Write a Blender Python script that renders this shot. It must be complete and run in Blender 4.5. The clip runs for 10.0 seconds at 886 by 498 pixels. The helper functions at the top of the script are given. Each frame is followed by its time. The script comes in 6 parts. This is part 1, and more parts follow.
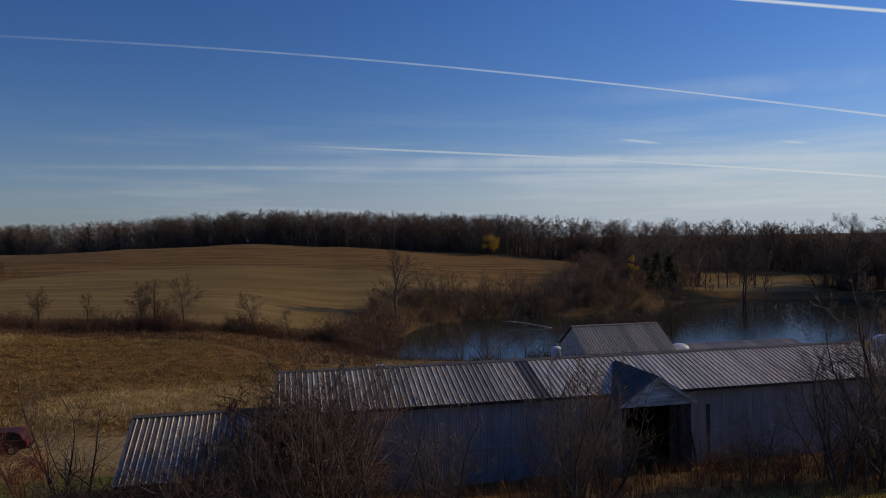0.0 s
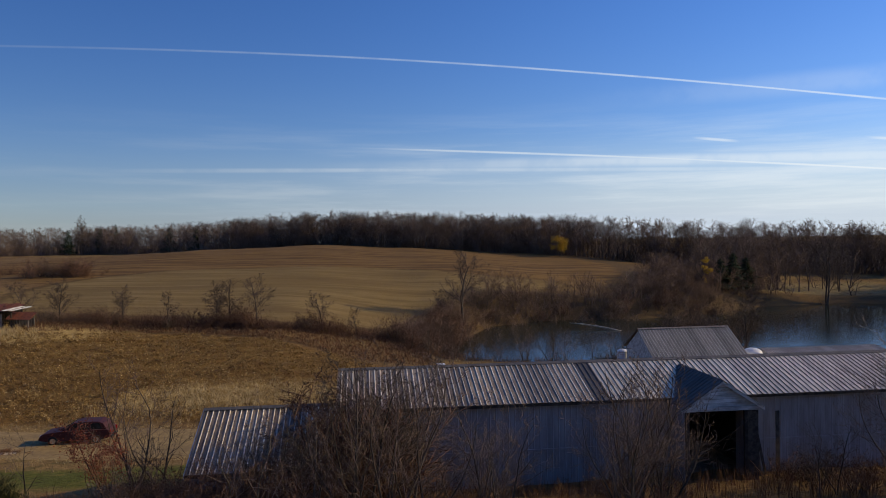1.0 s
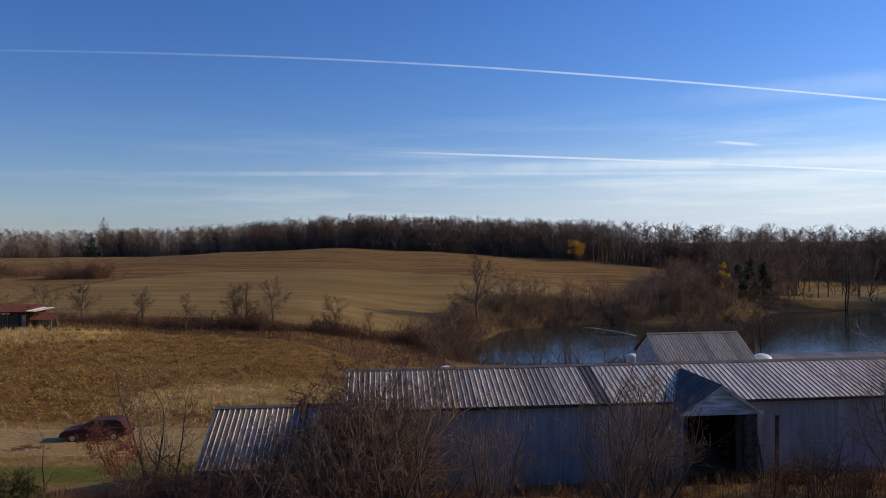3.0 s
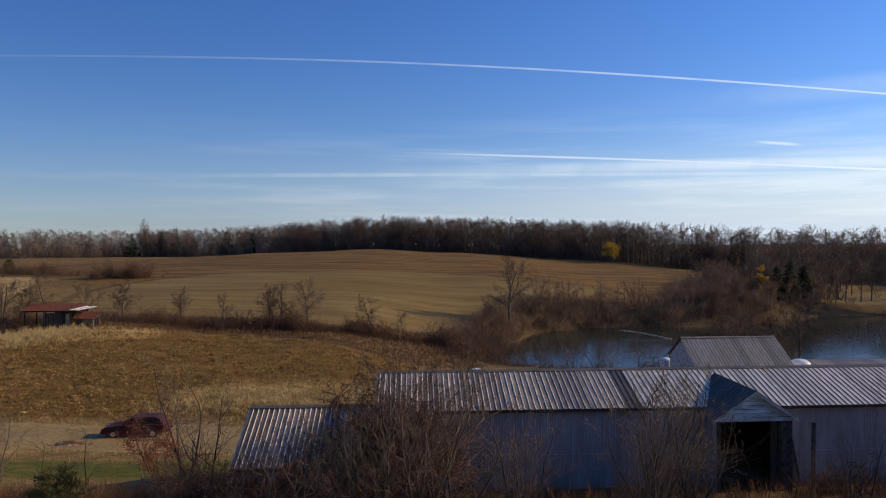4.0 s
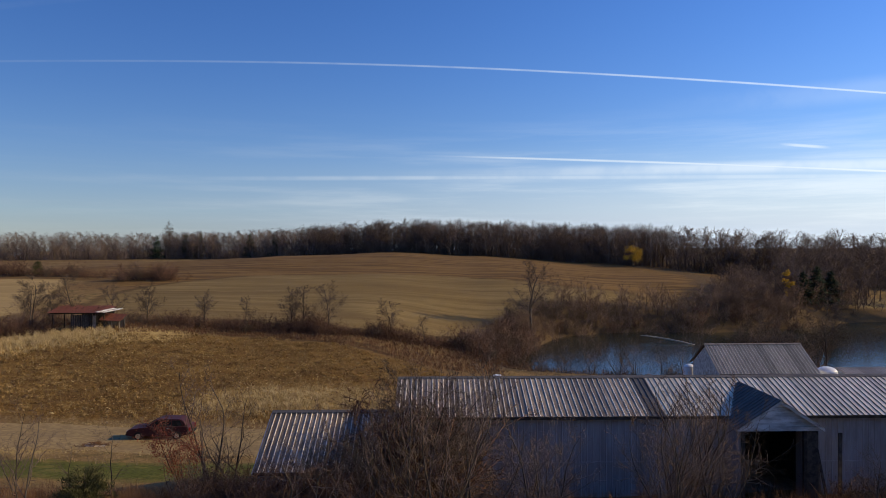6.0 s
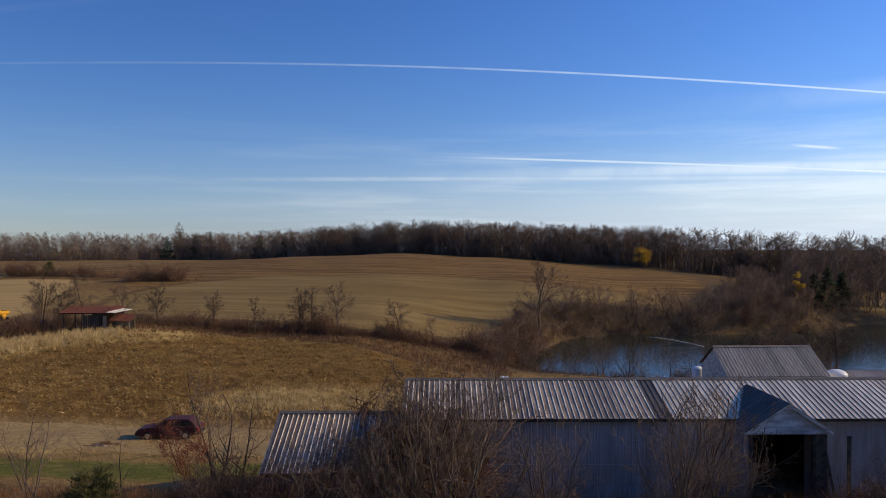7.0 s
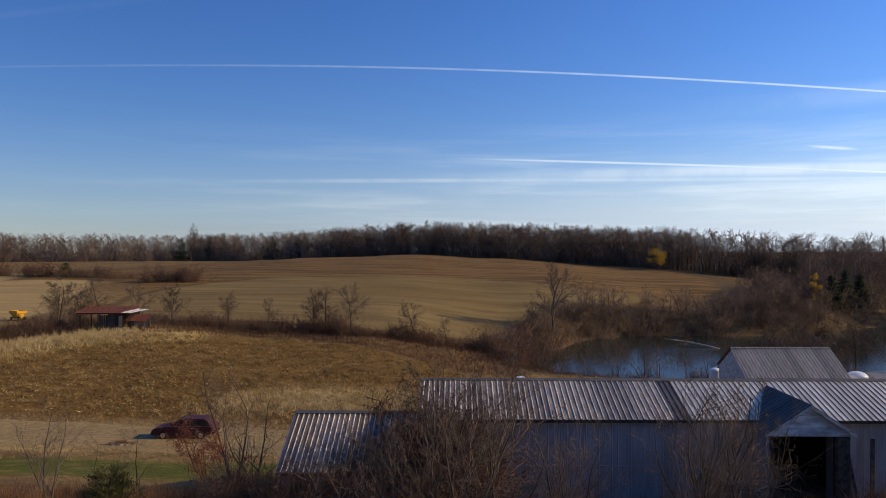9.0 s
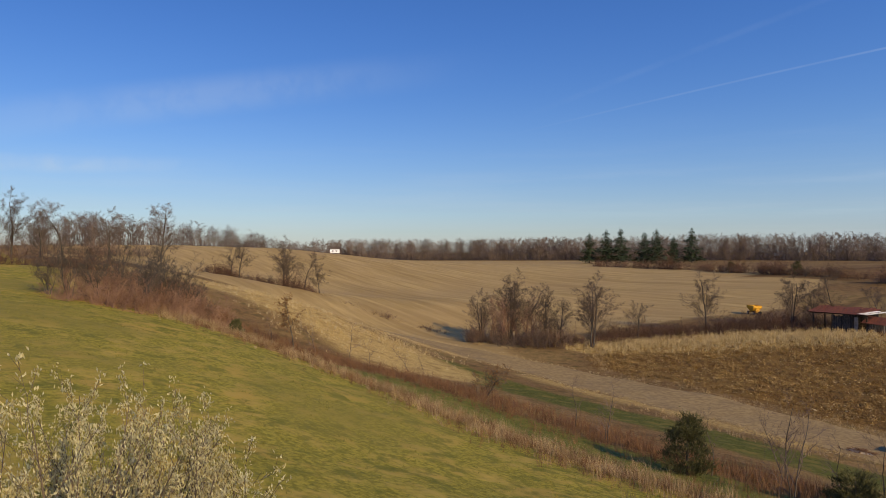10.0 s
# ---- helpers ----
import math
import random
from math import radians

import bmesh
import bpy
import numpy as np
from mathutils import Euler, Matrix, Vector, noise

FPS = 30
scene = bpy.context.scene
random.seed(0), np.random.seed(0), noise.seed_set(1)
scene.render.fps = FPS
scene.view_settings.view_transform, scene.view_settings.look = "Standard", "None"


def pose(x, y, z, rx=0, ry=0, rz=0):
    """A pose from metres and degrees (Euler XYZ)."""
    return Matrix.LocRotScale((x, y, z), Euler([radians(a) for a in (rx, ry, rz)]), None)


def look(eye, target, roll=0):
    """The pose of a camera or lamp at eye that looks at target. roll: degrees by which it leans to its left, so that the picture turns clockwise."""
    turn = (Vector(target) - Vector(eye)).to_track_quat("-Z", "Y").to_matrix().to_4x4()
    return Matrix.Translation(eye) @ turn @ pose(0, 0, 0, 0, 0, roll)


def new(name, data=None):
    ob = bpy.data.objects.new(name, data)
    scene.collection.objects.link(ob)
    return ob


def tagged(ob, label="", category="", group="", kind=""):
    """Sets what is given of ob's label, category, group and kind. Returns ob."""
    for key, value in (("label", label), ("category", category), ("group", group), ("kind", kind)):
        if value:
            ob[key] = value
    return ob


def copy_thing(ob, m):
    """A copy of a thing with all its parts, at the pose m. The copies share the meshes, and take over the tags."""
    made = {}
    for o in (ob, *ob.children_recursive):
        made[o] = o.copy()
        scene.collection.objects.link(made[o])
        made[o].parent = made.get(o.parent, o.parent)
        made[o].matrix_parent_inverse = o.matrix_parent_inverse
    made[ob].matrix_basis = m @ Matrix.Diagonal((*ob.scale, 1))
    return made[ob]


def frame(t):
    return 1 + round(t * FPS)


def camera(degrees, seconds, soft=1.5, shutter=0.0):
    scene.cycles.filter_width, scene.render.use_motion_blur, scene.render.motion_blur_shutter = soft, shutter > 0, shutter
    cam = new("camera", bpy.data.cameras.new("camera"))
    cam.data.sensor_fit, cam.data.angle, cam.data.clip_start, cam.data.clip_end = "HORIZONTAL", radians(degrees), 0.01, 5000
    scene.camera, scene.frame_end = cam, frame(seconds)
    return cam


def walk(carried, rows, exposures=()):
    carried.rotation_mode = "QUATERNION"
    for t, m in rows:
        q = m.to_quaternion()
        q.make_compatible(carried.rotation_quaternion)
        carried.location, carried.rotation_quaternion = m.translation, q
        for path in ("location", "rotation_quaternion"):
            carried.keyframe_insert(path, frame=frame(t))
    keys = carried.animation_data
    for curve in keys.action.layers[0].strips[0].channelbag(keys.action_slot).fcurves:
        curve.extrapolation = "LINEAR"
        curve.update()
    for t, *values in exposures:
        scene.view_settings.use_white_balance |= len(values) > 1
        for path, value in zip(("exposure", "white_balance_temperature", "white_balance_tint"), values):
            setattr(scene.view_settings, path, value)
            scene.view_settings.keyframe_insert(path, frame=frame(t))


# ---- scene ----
cam = camera(64.0, 10.0, 0.65)
PATH = [
    (0.0, pose(-1.045, 1.449, 13.777, 89.123, 0.867, -12.148)),
    (0.5, pose(-0.785, 1.294, 13.747, 89.242, 0.907, -7.773)),
    (1.0, pose(-0.621, 1.109, 13.742, 89.296, 0.818, -6.571)),
    (1.5, pose(-0.588, 0.861, 13.739, 89.396, 0.820, -6.248)),
    (2.0, pose(-0.495, 0.641, 13.739, 89.502, 0.781, -5.774)),
    (3.5, pose(0.091, -0.014, 13.877, 89.645, 0.393, -4.058)),
    (4.0, pose(0.089, -0.083, 13.920, 89.709, 0.385, -2.359)),
    (4.5, pose(0.060, -0.146, 14.002, 89.746, 0.286, -1.668)),
    (5.0, pose(0.068, -0.178, 14.028, 89.806, 0.236, -1.284)),
    (5.5, pose(0.045, -0.134, 14.054, 89.884, 0.241, -0.983)),
    (7.0, pose(0.176, -0.201, 14.118, 90.041, 0.124, 0.075)),
    (7.5, pose(0.149, -0.179, 14.113, 90.051, 0.111, 0.365)),
    (8.0, pose(0.097, -0.133, 14.065, 90.121, 0.090, 0.608)),
    (8.5, pose(0.036, -0.088, 14.032, 90.144, 0.103, 0.846)),
    (9.0, pose(-0.000, -0.000, 14.000, 90.168, 0.086, 1.091)),
    (9.2, pose(-0.174, -0.007, 14.038, 90.189, 0.043, 1.653)),
    (9.3, pose(-0.301, -0.057, 13.992, 90.169, 0.047, 4.235)),
    (9.4, pose(-0.454, -0.075, 13.984, 90.173, 0.059, 9.643)),
    (9.5, pose(-0.546, -0.073, 13.945, 90.179, 0.013, 16.379)),
    (9.6, pose(-0.521, -0.014, 13.901, 90.229, 0.016, 23.736)),
    (9.7, pose(-0.555, 0.016, 13.890, 90.213, 0.057, 31.478)),
    (9.8, pose(-0.570, 0.016, 13.889, 90.226, 0.051, 39.869)),
    (9.9, pose(-0.554, -0.028, 13.818, 90.206, 0.064, 47.505)),
    (10.0, pose(-0.527, -0.015, 13.796, 90.212, 0.089, 55.538)),
]
walk(cam, PATH, exposures=[(0.0, -0.84), (0.5, -0.54), (1.0, -0.3), (2.0, -0.2), (3.5, -0.14), (9.0, -0.04), (9.5, 0.0), (10.0, 0.12)])

# ---- world, sun and exposure ----
SUN_AZ, SUN_EL = radians(88), radians(24.5)      # clockwise from +y, above the horizon
sun_way = Vector((math.sin(SUN_AZ) * math.cos(SUN_EL), math.cos(SUN_AZ) * math.cos(SUN_EL), math.sin(SUN_EL)))
lamp = bpy.data.lights.new("sun", "SUN")
lamp.energy, lamp.angle, lamp.color = 4.1, radians(0.53), (1.0, 0.76, 0.39)
sun = new("sun", lamp)
sun.matrix_world = look(sun_way * 400, (0, 0, 0))


class Nodes:
    """A short way to write node trees."""

    def __init__(self, tree):
        self.tree = tree
        tree.nodes.clear()

    def add(self, kind, links=None, **values):
        n = self.tree.nodes.new(kind)
        for k, v in values.items():
            setattr(n, k, v)
        for k, v in (links or {}).items():
            if isinstance(v, bpy.types.NodeSocket):
                self.tree.links.new(v, n.inputs[k])
            else:
                n.inputs[k].default_value = v
        return n

    def math(self, op, a, b=0.0, c=0.0, clamp=False):
        return self.add("ShaderNodeMath", {0: a, 1: b, 2: c}, operation=op, use_clamp=clamp).outputs[0]

    def step(self, x, lo, hi, a=0.0, b=1.0):
        return self.add("ShaderNodeMapRange", {"Value": x, "From Min": lo, "From Max": hi, "To Min": a, "To Max": b},
                        interpolation_type="SMOOTHSTEP").outputs[0]

    def mix(self, fac, a, b, blend="MIX"):
        m = self.add("ShaderNodeMix", data_type="RGBA", blend_type=blend)
        for i, v in ((0, fac), (6, a), (7, b)):
            if isinstance(v, bpy.types.NodeSocket):
                self.tree.links.new(v, m.inputs[i])
            else:
                m.inputs[i].default_value = v if i == 0 else (*v, 1.0)
        return m.outputs[2]

    def noise(self, co, scale, detail=4.0, rough=0.55, stretch=None):
        if stretch:
            co = self.add("ShaderNodeMapping", {"Vector": co, "Scale": stretch}).outputs[0]
        return self.add("ShaderNodeTexNoise", {"Vector": co, "Scale": scale, "Detail": detail, "Roughness": rough}).outputs[0]


def compass(az, el):
    """The way to a place in the sky: degrees to the left of +y, and above the horizon."""
    a, e = radians(az), radians(el)
    return Vector((-math.sin(a) * math.cos(e), math.cos(a) * math.cos(e), math.sin(e)))


world = bpy.data.worlds.new("sky")
scene.world = world
world.use_nodes = True
w = Nodes(world.node_tree)
sky = w.add("ShaderNodeTexSky", sky_type="NISHITA", sun_disc=False, sun_elevation=SUN_EL, sun_rotation=SUN_AZ,
            altitude=250.0, air_density=1.0, dust_density=0.2, ozone_density=3.5).outputs[0]
way = w.add("ShaderNodeTexCoord").outputs["Generated"]
xyz = w.add("ShaderNodeSeparateXYZ", {0: way})
up = xyz.outputs[2]
cloud = None


def sky_streak(a, b, half, strength, end_soft, ragged=0.5):
    """A vapour trail from a to b (left angle, height), half its width in radians; it fades over end_soft radians at its ends."""
    va, vb = compass(*a), compass(*b)
    n = va.cross(vb).normalized()
    along = n.cross(va).normalized()
    length = math.acos(va.dot(vb))
    off = w.add("ShaderNodeVectorMath", {0: way, 1: n}, operation="DOT_PRODUCT").outputs["Value"]
    off = w.math("ABSOLUTE", off)
    s = w.math("ARCTAN2", w.add("ShaderNodeVectorMath", {0: way, 1: along}, operation="DOT_PRODUCT").outputs["Value"],
               w.add("ShaderNodeVectorMath", {0: way, 1: va}, operation="DOT_PRODUCT").outputs["Value"])
    m = w.step(off, half, half * 0.15)
    m = w.math("MULTIPLY", m, w.step(s, 0.0, end_soft))
    m = w.math("MULTIPLY", m, w.step(s, length, length - end_soft))
    rag = w.step(w.noise(way, 24.0, 3.0), 0.3, 0.6, 1.0 - ragged, 1.0)
    return w.math("MULTIPLY", w.math("MULTIPLY", m, rag), strength)


left = w.math("ARCTAN2", w.math("MULTIPLY", xyz.outputs[0], -1.0), xyz.outputs[1])      # radians to the left of +y
high = w.math("ARCSINE", up)


def bowed_trail(knots, half, faint, strong, ends, ragged):
    """A vapour trail on one smooth bow through (left angle, height) knots, stronger towards the right."""
    fit = np.polyfit([radians(k[0]) for k in knots], [radians(k[1]) for k in knots], 4)
    at = float(fit[0])
    for c in fit[1:]:
        at = w.math("MULTIPLY_ADD", left, at, float(c))
    m = w.step(w.math("ABSOLUTE", w.math("SUBTRACT", high, at)), half, half * 0.15)
    m = w.math("MULTIPLY", m, w.step(left, radians(ends[0]), radians(ends[1])))
    m = w.math("MULTIPLY", m, w.step(left, radians(knots[-1][0]), radians(knots[-1][0] + 4)))
    rag = w.step(w.noise(way, 24.0, 3.0), 0.3, 0.6, 1.0 - ragged, 1.0)
    return w.math("MULTIPLY", w.math("MULTIPLY", m, rag), w.step(left, radians(ends[0] - 18), radians(-50), faint, strong))


streaks = [bowed_trail([(52, 8.9), (38, 11.6), (19.5, 14.15), (1, 14.35), (-15, 13.2), (-31, 10.85), (-44, 7.85), (-60, 3.6)], 0.0020, 0.07, 0.66, (53, 34), 0.35),
           bowed_trail([(14, 7.65), (-5.6, 7.25), (-18, 6.5), (-31, 5.38), (-44, 3.74), (-58, 1.6)], 0.0023, 0.60, 1.0, (3, -9), 0.15)]
streaks += [
    sky_streak((-33, 17.3), (-60, 10.0), 0.0030, 0.95, 0.03, 0.1),
    sky_streak((52, 9.6), (20, 19.0), 0.0060, 0.025, 0.2, 0.8),
    sky_streak((100, 6.0), (50, 15.0), 0.034, 0.16, 0.45, 0.5),
    sky_streak((104, 5.2), (70, 6.6), 0.016, 0.30, 0.3, 0.6),
    sky_streak((-25.6, 7.55), (-29.8, 6.95), 0.0030, 0.60, 0.03, 0.2),
    sky_streak((-36.9, 6.75), (-40.2, 6.30), 0.0030, 0.60, 0.03, 0.2),
    sky_streak((26, 5.1), (-70, 2.0), 0.0045, 0.36, 0.5, 0.4),
    sky_streak((8, 5.7), (-72, 3.0), 0.0110, 0.55, 0.6, 0.4),
    sky_streak((-14, 10.3), (-60, 9.5), 0.0200, 0.16, 0.4, 0.6),
]
cloud = streaks[0]
for st in streaks[1:]:
    cloud = w.math("MAXIMUM", cloud, st)
veil = w.noise(way, 3.0, 6.0, 0.6, (1.0, 1.0, 14.0))
veil = w.math("MULTIPLY", w.step(veil, 0.42, 0.75), w.math("MULTIPLY", w.step(up, 0.0, 0.03), w.step(up, 0.20, 0.05)))
veil = w.math("MULTIPLY", veil, w.step(xyz.outputs[0], -0.6, 0.5, 0.10, 0.60))
cloud = w.math("MAXIMUM", cloud, veil)
# a clear, dry late-autumn sky: deep blue above, milky towards the horizon
deep = w.add("ShaderNodeHueSaturation", {"Hue": 0.51, "Saturation": 1.2, "Value": 1.0, "Color": sky}).outputs[0]
deep = w.mix(1.0, deep, w.mix(w.step(up, 0.02, 0.32), (0.96, 0.95, 1.08), (0.86, 0.98, 1.20)), "MULTIPLY")
milk = w.math("MULTIPLY", w.step(up, 0.165, -0.02), w.step(xyz.outputs[0], -0.7, 0.6, 0.32, 1.15))
white = w.mix(w.step(up, 0.0, 0.3), (7.0, 7.5, 7.8), (6.6, 7.5, 8.4))
milk = w.math("MINIMUM", milk, 0.96)
air = w.mix(milk, deep, w.mix(w.step(xyz.outputs[0], -0.6, 0.7), (2.3, 3.1, 5.1), (5.1, 5.8, 6.6)))
air = w.mix(cloud, air, white)
toward = w.add("ShaderNodeVectorMath", {0: way, 1: sun_way}, operation="DOT_PRODUCT").outputs["Value"]
bright = w.step(toward, -0.8, 0.7, 0.75, 1.35)      # the sky is brighter round the sun
air = w.mix(1.0, air, w.add("ShaderNodeCombineColor", {0: bright, 1: bright, 2: bright}).outputs[0], "MULTIPLY")
glow = w.add("ShaderNodeBackground", {"Color": air, "Strength": 0.108})
w.add("ShaderNodeOutputWorld", {"Surface": glow.outputs[0]})

# ---- materials ----


def surface(name, dark, light, scale=4.0, rough=0.85, metal=0.0, bump=0.15, stain=None, stain_scale=0.6, stain_amount=0.5,
            stretch=None, vary=0.0, spec=0.15, bump_scale=None, through_light=0.0):
    """A procedural material: grain between two colours, a second, larger pattern of stains, relief, and a change from piece to piece."""
    m = bpy.data.materials.new(name)
    m.use_nodes = True
    t = Nodes(m.node_tree)
    co = t.add("ShaderNodeTexCoord").outputs["Object"]
    grain = t.noise(co, scale, 5.0, 0.6, stretch)
    col = t.mix(t.step(grain, 0.32, 0.68), dark, light)
    if stain:
        blot = t.noise(co, stain_scale, 4.0, 0.6, stretch)
        col = t.mix(t.step(blot, 0.62 - 0.25 * stain_amount, 0.75, 0.0, min(1.0, stain_amount * 1.4)), col, stain)
    if vary:
        r = t.add("ShaderNodeObjectInfo").outputs["Random"]
        k = t.step(r, 0.0, 1.0, 1.0 - vary, 1.0 + vary * 0.6)
        grey = t.add("ShaderNodeCombineColor", {0: k, 1: k, 2: k}).outputs[0]
        col = t.mix(1.0, col, grey, "MULTIPLY")
    b = t.add("ShaderNodeBump", {"Strength": bump, "Distance": 0.02, "Height": t.noise(co, bump_scale or scale * 3, 4.0, 0.6, stretch)})
    rr = t.step(grain, 0.2, 0.8, max(0.0, rough - 0.1), min(1.0, rough + 0.1))
    s = t.add("ShaderNodeBsdfPrincipled", {"Base Color": col, "Roughness": rr, "Metallic": metal, "Normal": b.outputs[0],
                                           "Specular IOR Level": spec})
    out = s.outputs[0]
    if through_light:
        tr = t.add("ShaderNodeBsdfTranslucent", {"Color": col})
        out = t.add("ShaderNodeMixShader", {0: through_light, 1: out, 2: tr.outputs[0]}).outputs[0]
    t.add("ShaderNodeOutputMaterial", {"Surface": out})
    return m


